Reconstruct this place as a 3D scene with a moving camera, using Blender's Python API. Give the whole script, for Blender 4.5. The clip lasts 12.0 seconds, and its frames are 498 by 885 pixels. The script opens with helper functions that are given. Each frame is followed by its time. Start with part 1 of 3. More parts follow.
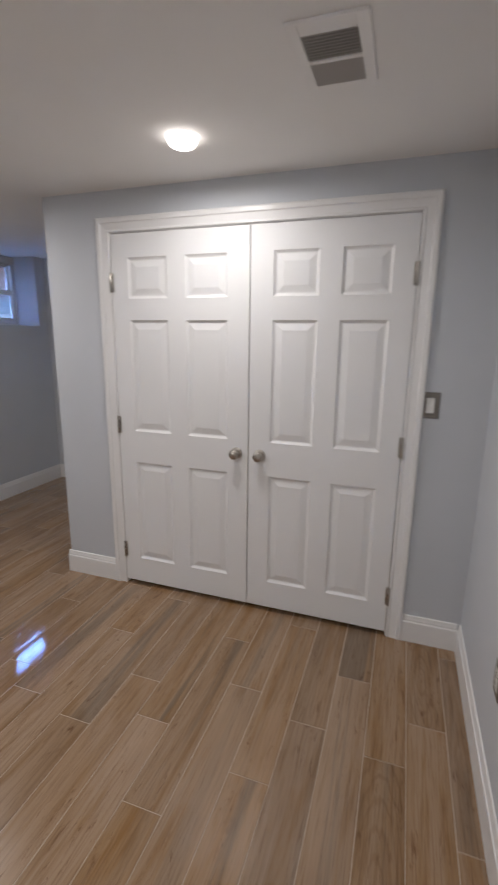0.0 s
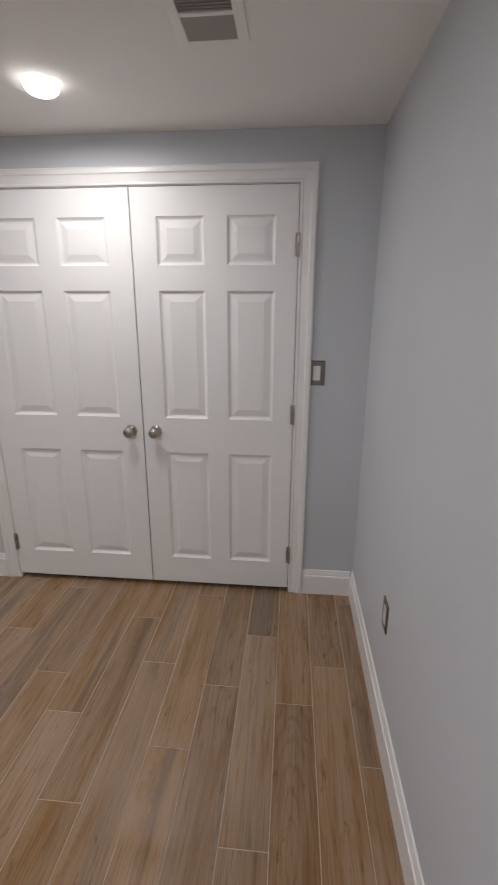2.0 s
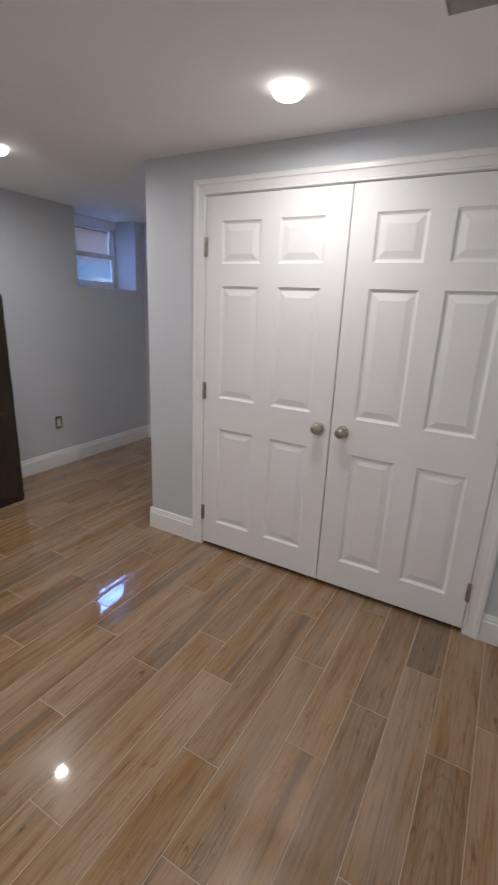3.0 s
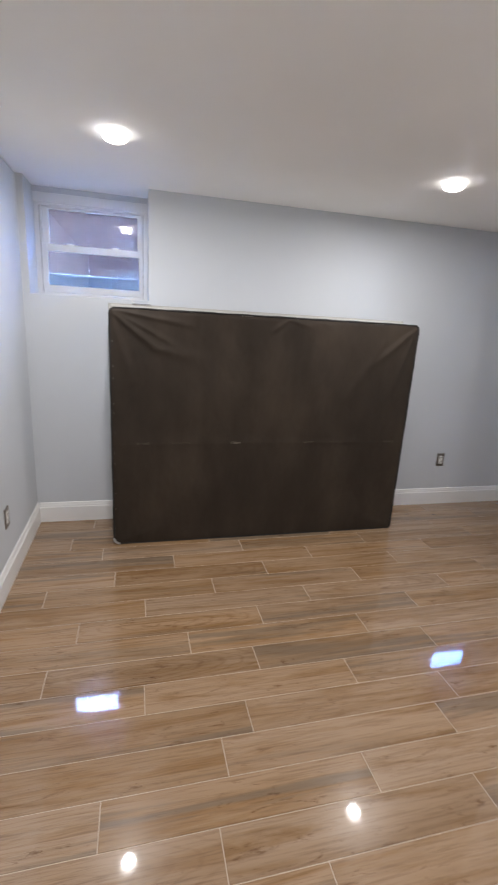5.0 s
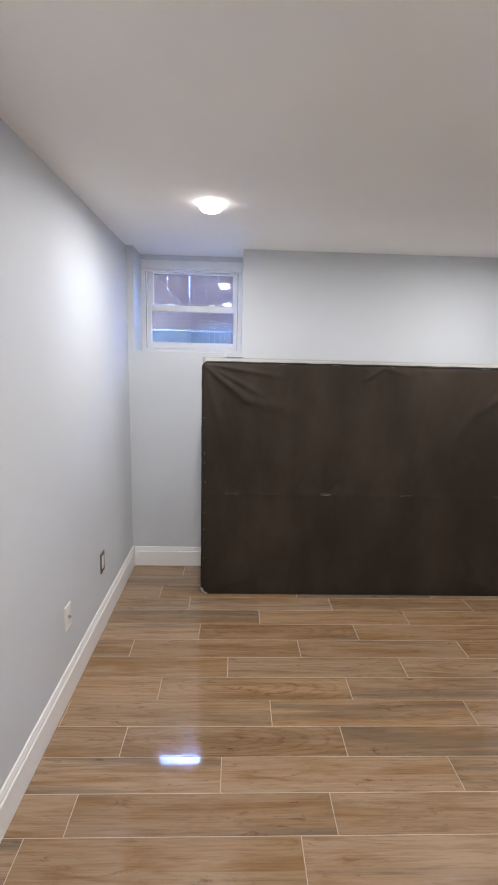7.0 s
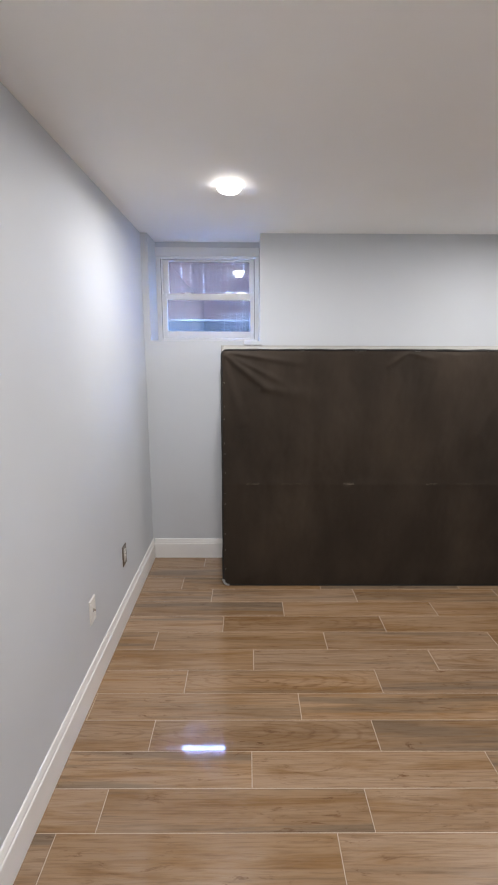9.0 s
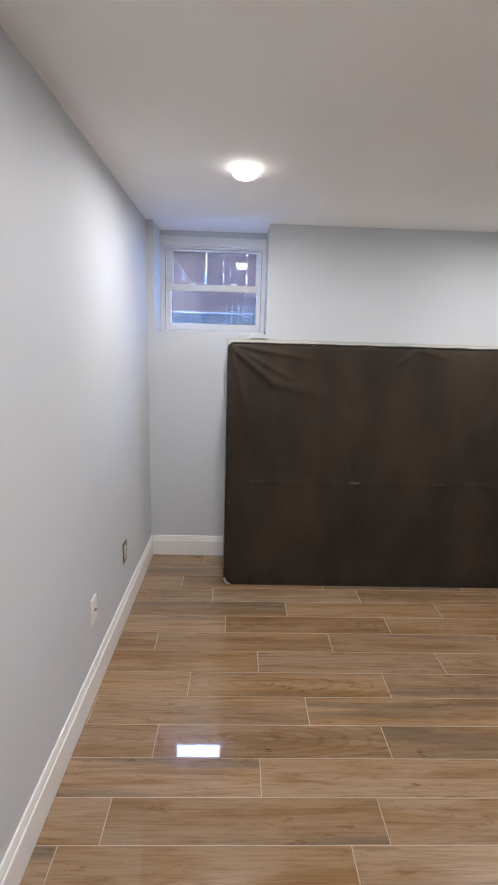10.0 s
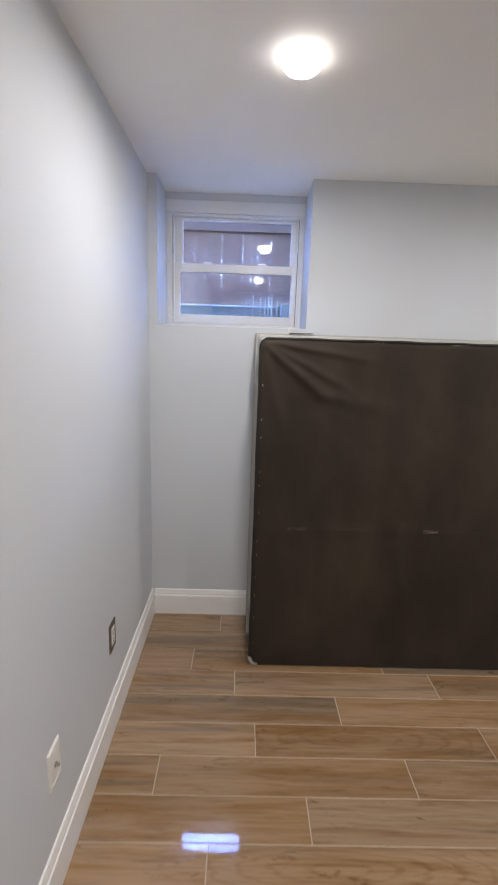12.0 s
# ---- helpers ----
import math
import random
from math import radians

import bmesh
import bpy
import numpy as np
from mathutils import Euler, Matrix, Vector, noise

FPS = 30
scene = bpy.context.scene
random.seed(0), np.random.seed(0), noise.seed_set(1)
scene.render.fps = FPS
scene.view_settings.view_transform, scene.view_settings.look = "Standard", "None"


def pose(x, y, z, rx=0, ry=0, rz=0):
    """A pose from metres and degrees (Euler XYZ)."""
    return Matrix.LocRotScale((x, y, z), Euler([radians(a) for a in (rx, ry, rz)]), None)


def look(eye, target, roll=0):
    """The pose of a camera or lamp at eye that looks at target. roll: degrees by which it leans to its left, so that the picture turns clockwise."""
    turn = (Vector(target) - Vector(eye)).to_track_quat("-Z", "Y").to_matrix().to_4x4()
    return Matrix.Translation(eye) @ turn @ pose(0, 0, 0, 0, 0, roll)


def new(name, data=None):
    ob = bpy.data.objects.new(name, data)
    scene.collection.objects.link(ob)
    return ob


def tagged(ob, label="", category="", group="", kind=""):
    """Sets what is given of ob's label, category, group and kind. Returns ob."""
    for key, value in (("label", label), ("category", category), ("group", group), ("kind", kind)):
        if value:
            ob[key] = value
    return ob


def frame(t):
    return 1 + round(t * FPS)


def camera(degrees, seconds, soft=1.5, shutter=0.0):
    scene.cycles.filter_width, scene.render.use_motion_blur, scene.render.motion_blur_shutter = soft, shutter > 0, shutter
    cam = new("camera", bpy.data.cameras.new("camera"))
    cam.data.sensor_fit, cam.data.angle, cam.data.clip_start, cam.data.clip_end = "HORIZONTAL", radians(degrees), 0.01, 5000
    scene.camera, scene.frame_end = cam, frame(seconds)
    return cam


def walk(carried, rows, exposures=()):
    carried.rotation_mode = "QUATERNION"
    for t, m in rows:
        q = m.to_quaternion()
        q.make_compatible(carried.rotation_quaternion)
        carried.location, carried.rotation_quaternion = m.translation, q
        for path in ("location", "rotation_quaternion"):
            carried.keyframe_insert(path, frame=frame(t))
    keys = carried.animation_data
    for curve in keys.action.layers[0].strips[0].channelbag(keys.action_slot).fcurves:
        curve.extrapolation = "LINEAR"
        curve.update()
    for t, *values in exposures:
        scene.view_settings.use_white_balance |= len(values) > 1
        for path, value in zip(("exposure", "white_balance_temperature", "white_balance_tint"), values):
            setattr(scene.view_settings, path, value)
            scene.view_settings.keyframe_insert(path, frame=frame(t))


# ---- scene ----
cam = camera(57.9, 12.0, soft=1.9, shutter=0.25)
PATH = [
    (0, (-0.043, 0.123, 1.519), (-0.671, 1.967, 1.065), 0.7),
    (0.2, (-0.024, 0.111, 1.51), (-0.462, 1.996, 1.003), -0.57),
    (0.4, (-0.018, 0.101, 1.522), (-0.237, 2.018, 0.995), -0.61),
    (0.5, (-0.039, 0.11, 1.522), (-0.099, 2.045, 1.02), -0.3),
    (0.7, (-0.024, 0.099, 1.52), (0.136, 2.027, 1.014), -0.68),
    (0.9, (-0.011, 0.106, 1.52), (0.217, 2.022, 0.996), -0.38),
    (1, (-0.045, 0.122, 1.519), (0.226, 2.031, 0.986), 0.5),
    (1.2, (-0.033, 0.109, 1.522), (0.147, 2.013, 0.937), 0.16),
    (1.5, (-0.044, 0.12, 1.519), (0.101, 2.03, 0.946), 0.5),
    (1.8, (-0.043, 0.112, 1.519), (-0.102, 2.031, 0.957), 0.41),
    (2, (-0.045, 0.122, 1.519), (-0.22, 2.033, 0.953), 0.2),
    (2.3, (-0.044, 0.13, 1.518), (-0.439, 2.004, 0.943), 0.67),
    (2.5, (-0.05, 0.141, 1.513), (-0.627, 1.971, 0.946), 1.4),
    (2.7, (-0.058, 0.154, 1.51), (-0.785, 1.928, 0.94), 1.86),
    (4.3, (-0.229, 0.159, 1.509), (-1.83, 1.215, 0.94), 3.16),
    (4.5, (-0.293, 0.165, 1.492), (-1.969, 1.112, 0.951), 3.0),
    (4.7, (-0.27, 0.185, 1.51), (-2.042, 0.944, 0.976), 3.79),
    (4.9, (-0.283, 0.223, 1.496), (-2.125, 0.782, 0.955), 3.63),
    (5, (-0.283, 0.203, 1.499), (-2.151, 0.686, 0.972), 3.4),
    (5.2, (-0.274, 0.222, 1.499), (-2.178, 0.542, 0.976), 2.79),
    (5.5, (-0.256, 0.242, 1.492), (-2.182, 0.404, 0.977), 3.0),
    (5.8, (-0.244, 0.248, 1.489), (-2.172, 0.35, 0.968), 2.73),
    (6, (-0.251, 0.257, 1.497), (-2.187, 0.337, 1.001), 2.9),
    (6.3, (-0.284, 0.253, 1.535), (-2.24, 0.376, 1.139), 3.04),
    (6.5, (-0.313, 0.259, 1.555), (-2.275, 0.355, 1.182), 2.4),
    (8.3, (-0.387, 0.208, 1.551), (-2.35, 0.244, 1.171), 0.17),
    (8.5, (-0.397, 0.213, 1.546), (-2.362, 0.241, 1.173), 0.0),
    (8.8, (-0.399, 0.197, 1.543), (-2.36, 0.229, 1.15), 0.21),
    (9, (-0.407, 0.201, 1.531), (-2.365, 0.212, 1.121), 0.2),
    (9.5, (-0.427, 0.174, 1.524), (-2.384, 0.196, 1.109), 0.9),
    (9.7, (-0.436, 0.135, 1.522), (-2.39, 0.184, 1.099), 1.57),
    (10, (-0.476, 0.109, 1.515), (-2.429, 0.165, 1.089), 1.7),
    (10.2, (-0.503, 0.071, 1.518), (-2.456, 0.156, 1.097), 1.22),
    (10.5, (-0.577, 0.051, 1.501), (-2.535, 0.057, 1.093), 1.7),
    (10.6, (-0.609, 0.041, 1.502), (-2.563, 0.019, 1.076), 1.13),
    (10.8, (-0.699, 0.046, 1.501), (-2.659, 0.028, 1.105), 1.0),
    (11, (-0.794, 0.069, 1.494), (-2.761, 0.147, 1.14), 1.4),
    (11.2, (-0.892, 0.069, 1.513), (-2.854, 0.178, 1.141), 0.67),
    (11.3, (-0.939, 0.063, 1.519), (-2.898, 0.186, 1.135), 0.4),
    (11.5, (-1.027, 0.073, 1.494), (-2.984, 0.177, 1.092), 0.5),
    (11.7, (-1.101, 0.038, 1.501), (-3.041, 0.058, 1.013), 0.43),
    (11.8, (-1.13, 0.027, 1.502), (-3.073, 0.025, 1.028), 1.73),
    (12, (-1.233, -0.013, 1.483), (-3.19, 0.018, 1.069), 1.9),
]
walk(cam, [(t, look(eye, target, roll)) for t, eye, target, roll in PATH],
     exposures=[(0.0, 6.0, 6520, 12), (2.5, 5.95, 6520, 12), (4.5, 6.57, 6350, 10), (5.5, 6.7, 6400, 10), (9.5, 6.61, 6480, 10), (12.0, 6.49, 6620, 10)])

# ---- world and lights ----
world = bpy.data.worlds.new("world")
scene.world = world
world.use_nodes = True
wn = world.node_tree.nodes
sky = wn.new("ShaderNodeTexSky")
sky.sky_type = "NISHITA"
sky.sun_disc = False
sky.sun_elevation = radians(38)
sky.sun_rotation = radians(-90)
sky.altitude = 50
sky.ozone_density = 1.4
sky.dust_density = 0.3
cool = wn.new("ShaderNodeMix")
cool.data_type, cool.blend_type = "RGBA", "MULTIPLY"
cool.inputs[0].default_value = 1.0
cool.inputs[7].default_value = (0.38, 0.495, 0.74, 1)
world.node_tree.links.new(sky.outputs[0], cool.inputs[6])
world.node_tree.links.new(cool.outputs[2], wn["Background"].inputs[0])
wn["Background"].inputs[1].default_value = 0.15

sun_data = bpy.data.lights.new("sun", "SUN")
sun_data.energy, sun_data.angle, sun_data.color = 0.5, radians(12), (0.75, 0.85, 1.0)
sun = new("sun", sun_data)
sun.matrix_world = look((40, 0, 31), (0, 0, 0))

# plan of the room, in metres
CEIL = 2.26
X_RIGHT, X_FAR, X_CLOSET = 0.325, -3.537, -2.020
Y_LEFT, Y_CLOSET, Y_END = -0.491, 2.33, 3.96
LAMPS = [(-0.92, 1.865), (-2.645, 0.12), (-2.63, 1.85), (-0.92, 0.12)]
LAMP_WATTS = 0.142
for (lx, ly), dim in zip(LAMPS, (0.70, 0.88, 1.06, 1.06)):
    ld = bpy.data.lights.new("downlight_glow", "AREA")
    ld.shape, ld.size, ld.energy, ld.color = "DISK", 0.075, LAMP_WATTS * dim, (1.0, 0.972, 0.95)
    lamp = new("downlight_glow", ld)
    lamp.location = (lx, ly, CEIL - 0.0415)


# ---- materials ----
def material(name, color, rough=0.5, metal=0.0, spec=0.5):
    m = bpy.data.materials.new(name)
    m.use_nodes = True
    b = m.node_tree.nodes["Principled BSDF"]
    b.inputs["Base Color"].default_value = (*color, 1)
    b.inputs["Roughness"].default_value = rough
    b.inputs["Metallic"].default_value = metal
    b.inputs["Specular IOR Level"].default_value = spec
    return m


def node(m, kind, **values):
    n = m.node_tree.nodes.new(kind)
    for k, v in values.items():
        n.inputs[k].default_value = v
    return n


def wire(m, a, b):
    m.node_tree.links.new(a, b)


def shader(m):
    return m.node_tree.nodes["Principled BSDF"]


def ramp(m, stops):
    r = m.node_tree.nodes.new("ShaderNodeValToRGB")
    e = r.color_ramp.elements
    e[0].position, e[0].color = stops[0][0], (*stops[0][1], 1)
    e[1].position, e[1].color = stops[-1][0], (*stops[-1][1], 1)
    for p, c in stops[1:-1]:
        q = e.new(p)
        q.color = (*c, 1)
    return r


def mixer(m, kind="MIX"):
    n = m.node_tree.nodes.new("ShaderNodeMix")
    n.data_type = "RGBA"
    n.blend_type = kind
    return n


def painted(name, color, rough, bump=0.06, grain=350.0, vary=0.03):
    """Paint with faint large-scale variation and a fine roller or brush texture."""
    m = material(name, color, rough)
    co = node(m, "ShaderNodeTexCoord")
    big = node(m, "ShaderNodeTexNoise", Scale=1.7, Detail=4.0)
    fine = node(m, "ShaderNodeTexNoise", Scale=grain, Detail=2.0)
    wire(m, co.outputs["Object"], big.inputs["Vector"])
    wire(m, co.outputs["Object"], fine.inputs["Vector"])
    lo = tuple(c * (1 - vary) for c in color)
    hi = tuple(min(1, c * (1 + vary)) for c in color)
    r = ramp(m, [(0.3, lo), (0.7, hi)])
    wire(m, big.outputs[0], r.inputs[0])
    wire(m, r.outputs[0], shader(m).inputs["Base Color"])
    rr = node(m, "ShaderNodeMapRange")
    rr.inputs[3].default_value, rr.inputs[4].default_value = rough * 0.85, min(1, rough * 1.15)
    wire(m, big.outputs[0], rr.inputs[0])
    wire(m, rr.outputs[0], shader(m).inputs["Roughness"])
    b = node(m, "ShaderNodeBump", Strength=bump, Distance=0.002)
    wire(m, fine.outputs[0], b.inputs["Height"])
    wire(m, b.outputs[0], shader(m).inputs["Normal"])
    return m


WALL = painted("wall_paint", (0.605, 0.630, 0.664), 0.62, 0.10, 260, 0.025)
CEILING = painted("ceiling_paint", (0.905, 0.89, 0.87), 0.75, 0.10, 180, 0.02)
TRIM = painted("trim_paint", (0.86, 0.855, 0.845), 0.30, 0.04, 240, 0.012)
DOOR = painted("door_paint", (0.86, 0.86, 0.855), 0.48, 0.05, 300, 0.012)
VINYL = painted("white_vinyl", (0.78, 0.79, 0.80), 0.35, 0.02, 300, 0.015)
WHITE_PLASTIC = painted("white_plastic", (0.78, 0.77, 0.74), 0.30, 0.02, 500, 0.01)
TICKING = painted("white_ticking", (0.42, 0.41, 0.39), 0.85, 0.35, 420, 0.05)
GROUT = painted("grout", (0.53, 0.42, 0.32), 0.8, 0.3, 500, 0.10)
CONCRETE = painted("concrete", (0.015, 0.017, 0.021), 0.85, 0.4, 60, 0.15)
CAP = painted("kerb_cap_concrete", (0.20, 0.205, 0.22), 0.8, 0.3, 60, 0.1)
UPRIGHT = painted("pale_upright", (0.17, 0.17, 0.175), 0.8, 0.3, 60, 0.2)
BLOCK = painted("pale_ground_patch", (0.06, 0.063, 0.068), 0.85, 0.4, 60, 0.15)
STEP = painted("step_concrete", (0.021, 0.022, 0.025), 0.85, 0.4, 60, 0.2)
SOIL = painted("soil", (0.10, 0.085, 0.065), 0.95, 0.6, 30, 0.35)
DARK = material("dark_void", (0.02, 0.02, 0.02), 0.9)
SLAT = painted("grey_vent_metal", (0.46, 0.44, 0.42), 0.6)
# same vent metal, darkened to carry the shade between the louvres
SLAT_SHADED = painted("shaded_vent_metal", (0.27, 0.25, 0.23), 0.6)
DUCT = painted("grey_duct", (0.24, 0.225, 0.205), 0.7)


def brushed(name, color, rough):
    m = material(name, color, rough, 1.0)
    co = node(m, "ShaderNodeTexCoord")
    mp = node(m, "ShaderNodeMapping")
    mp.inputs["Scale"].default_value = (900, 900, 30)
    wire(m, co.outputs["Object"], mp.inputs["Vector"])
    n = node(m, "ShaderNodeTexNoise", Scale=1.0, Detail=2.0)
    wire(m, mp.outputs[0], n.inputs["Vector"])
    rr = node(m, "ShaderNodeMapRange")
    rr.inputs[3].default_value, rr.inputs[4].default_value = rough * 0.7, rough * 1.3
    wire(m, n.outputs[0], rr.inputs[0])
    wire(m, rr.outputs[0], shader(m).inputs["Roughness"])
    b = node(m, "ShaderNodeBump", Strength=0.08, Distance=0.001)
    wire(m, n.outputs[0], b.inputs["Height"])
    wire(m, b.outputs[0], shader(m).inputs["Normal"])
    return m


NICKEL = brushed("satin_nickel", (0.50, 0.47, 0.43), 0.28)
PLATE = brushed("aged_nickel_plate", (0.28, 0.255, 0.23), 0.34)


def wood_tile():
    """Glazed porcelain plank printed as wood: pinkish tan, with soft grey bands, golden streaks and ragged dark marks."""
    m = material("wood_look_tile", (0.3, 0.2, 0.12), 0.12)
    co = node(m, "ShaderNodeTexCoord")
    info = node(m, "ShaderNodeObjectInfo")
    shift = node(m, "ShaderNodeVectorMath")
    shift.operation = "MULTIPLY_ADD"
    shift.inputs[1].default_value = (31.0, 57.0, 13.0)
    wire(m, info.outputs["Random"], shift.inputs[0])
    wire(m, co.outputs["Object"], shift.inputs[2])

    def field(scale, detail, rough=0.55, distort=0.0):
        mp = node(m, "ShaderNodeMapping")
        mp.inputs["Scale"].default_value = scale
        wire(m, shift.outputs[0], mp.inputs["Vector"])
        n = node(m, "ShaderNodeTexNoise", Scale=1.0, Detail=detail, Roughness=rough, Distortion=distort)
        wire(m, mp.outputs[0], n.inputs["Vector"])
        return n.outputs[0]

    def mask(value, lo, hi, amount=1.0):
        r = node(m, "ShaderNodeMapRange")
        r.inputs[1].default_value, r.inputs[2].default_value, r.inputs[4].default_value = lo, hi, amount
        wire(m, value, r.inputs[0])
        return r.outputs[0]

    def times(a, b):
        n = node(m, "ShaderNodeMath")
        n.operation = "MULTIPLY"
        wire(m, a, n.inputs[0])
        wire(m, b, n.inputs[1])
        return n.outputs[0]

    def over(under, color, fac, kind="MIX"):
        x = mixer(m, kind)
        x.inputs[7].default_value = (*color, 1)
        wire(m, fac, x.inputs[0])
        wire(m, under, x.inputs[6])
        return x.outputs[2]

    def dice(seed):
        n = node(m, "ShaderNodeTexWhiteNoise")
        n.noise_dimensions = "1D"
        a = node(m, "ShaderNodeMath")
        a.operation = "MULTIPLY_ADD"
        a.inputs[1].default_value, a.inputs[2].default_value = 91.0, seed
        wire(m, info.outputs["Random"], a.inputs[0])
        wire(m, a.outputs[0], n.inputs["W"])
        return n.outputs[0]

    # body colour, drifting slowly along the plank
    tone = ramp(m, [(0.28, (0.265, 0.166, 0.093)), (0.48, (0.342, 0.228, 0.142)), (0.72, (0.380, 0.266, 0.178))])
    wire(m, field((10.0, 0.9, 1.0), 4.0, 0.6, 0.4), tone.inputs[0])
    col = tone.outputs[0]
    # golden-brown streaks
    gold = field((18.0, 1.4, 1.0), 6.0, 0.66, 0.6)
    col = over(col, (0.226, 0.122, 0.046), mask(gold, 0.47, 0.66, 0.78))
    # grey heartwood bands, on some planks only
    grey = field((9.5, 0.42, 3.0), 6.0, 0.62, 0.45)
    band = times(mask(grey, 0.52, 0.60, 0.70), mask(dice(3.0), 0.25, 0.62))
    col = over(col, (0.174, 0.131, 0.093), band)
    # fine grain
    fine = field((150.0, 5.0, 1.0), 5.0, 0.65, 0.5)
    col = over(col, (0.60, 0.54, 0.48), mask(fine, 0.52, 0.34, 0.68), "MULTIPLY")
    # nested oval figure on a few planks
    rings = node(m, "ShaderNodeTexWave", Scale=1.0, Distortion=4.5, Detail=3.0)
    rings.wave_type, rings.rings_direction = "RINGS", "Z"
    rings.inputs["Detail Scale"].default_value = 1.6
    oval = node(m, "ShaderNodeMapping")
    oval.inputs["Scale"].default_value = (19.0, 3.4, 1.0)
    oval.inputs["Location"].default_value = (0.15, 0.25, 0.0)
    wire(m, co.outputs["Object"], oval.inputs["Vector"])
    wire(m, oval.outputs[0], rings.inputs["Vector"])
    figure = times(mask(rings.outputs[0], 0.22, 0.0, 0.36), mask(dice(7.0), 0.84, 0.90))
    col = over(col, (0.60, 0.50, 0.40), figure, "MULTIPLY")
    # ragged dark marks in loose clusters
    mark = field((52.0, 10.0, 2.0), 6.0, 0.72, 0.9)
    where = field((9.0, 2.4, 1.0), 2.0)
    col = over(col, (0.50, 0.40, 0.31), times(mask(mark, 0.57, 0.66, 0.95), mask(where, 0.44, 0.56)), "MULTIPLY")
    # planks differ a little in depth of colour
    hsv = node(m, "ShaderNodeHueSaturation")
    vr = node(m, "ShaderNodeMapRange")
    vr.inputs[3].default_value, vr.inputs[4].default_value = 0.90, 1.10
    wire(m, dice(17.0), vr.inputs[0])
    wire(m, vr.outputs[0], hsv.inputs["Value"])
    sr = node(m, "ShaderNodeMapRange")
    sr.inputs[3].default_value, sr.inputs[4].default_value = 1.12, 0.96
    wire(m, dice(11.0), sr.inputs[0])
    wire(m, sr.outputs[0], hsv.inputs["Saturation"])
    wire(m, col, hsv.inputs["Color"])
    wire(m, hsv.outputs[0], shader(m).inputs["Base Color"])
    # polished glaze, a little uneven
    shader(m).inputs["Roughness"].default_value = 0.24
    shader(m).inputs["Specular IOR Level"].default_value = 0.16
    shader(m).inputs["Coat Weight"].default_value = 0.9
    shader(m).inputs["Coat Roughness"].default_value = 0.03
    bp = node(m, "ShaderNodeBump", Strength=0.02, Distance=0.002)
    wire(m, field((22.0, 9.0, 1.0), 1.0), bp.inputs["Height"])
    wire(m, bp.outputs[0], shader(m).inputs["Coat Normal"])
    bq = node(m, "ShaderNodeBump", Strength=0.10, Distance=0.001)
    wire(m, fine, bq.inputs["Height"])
    wire(m, bq.outputs[0], shader(m).inputs["Normal"])
    return m


TILE = wood_tile()


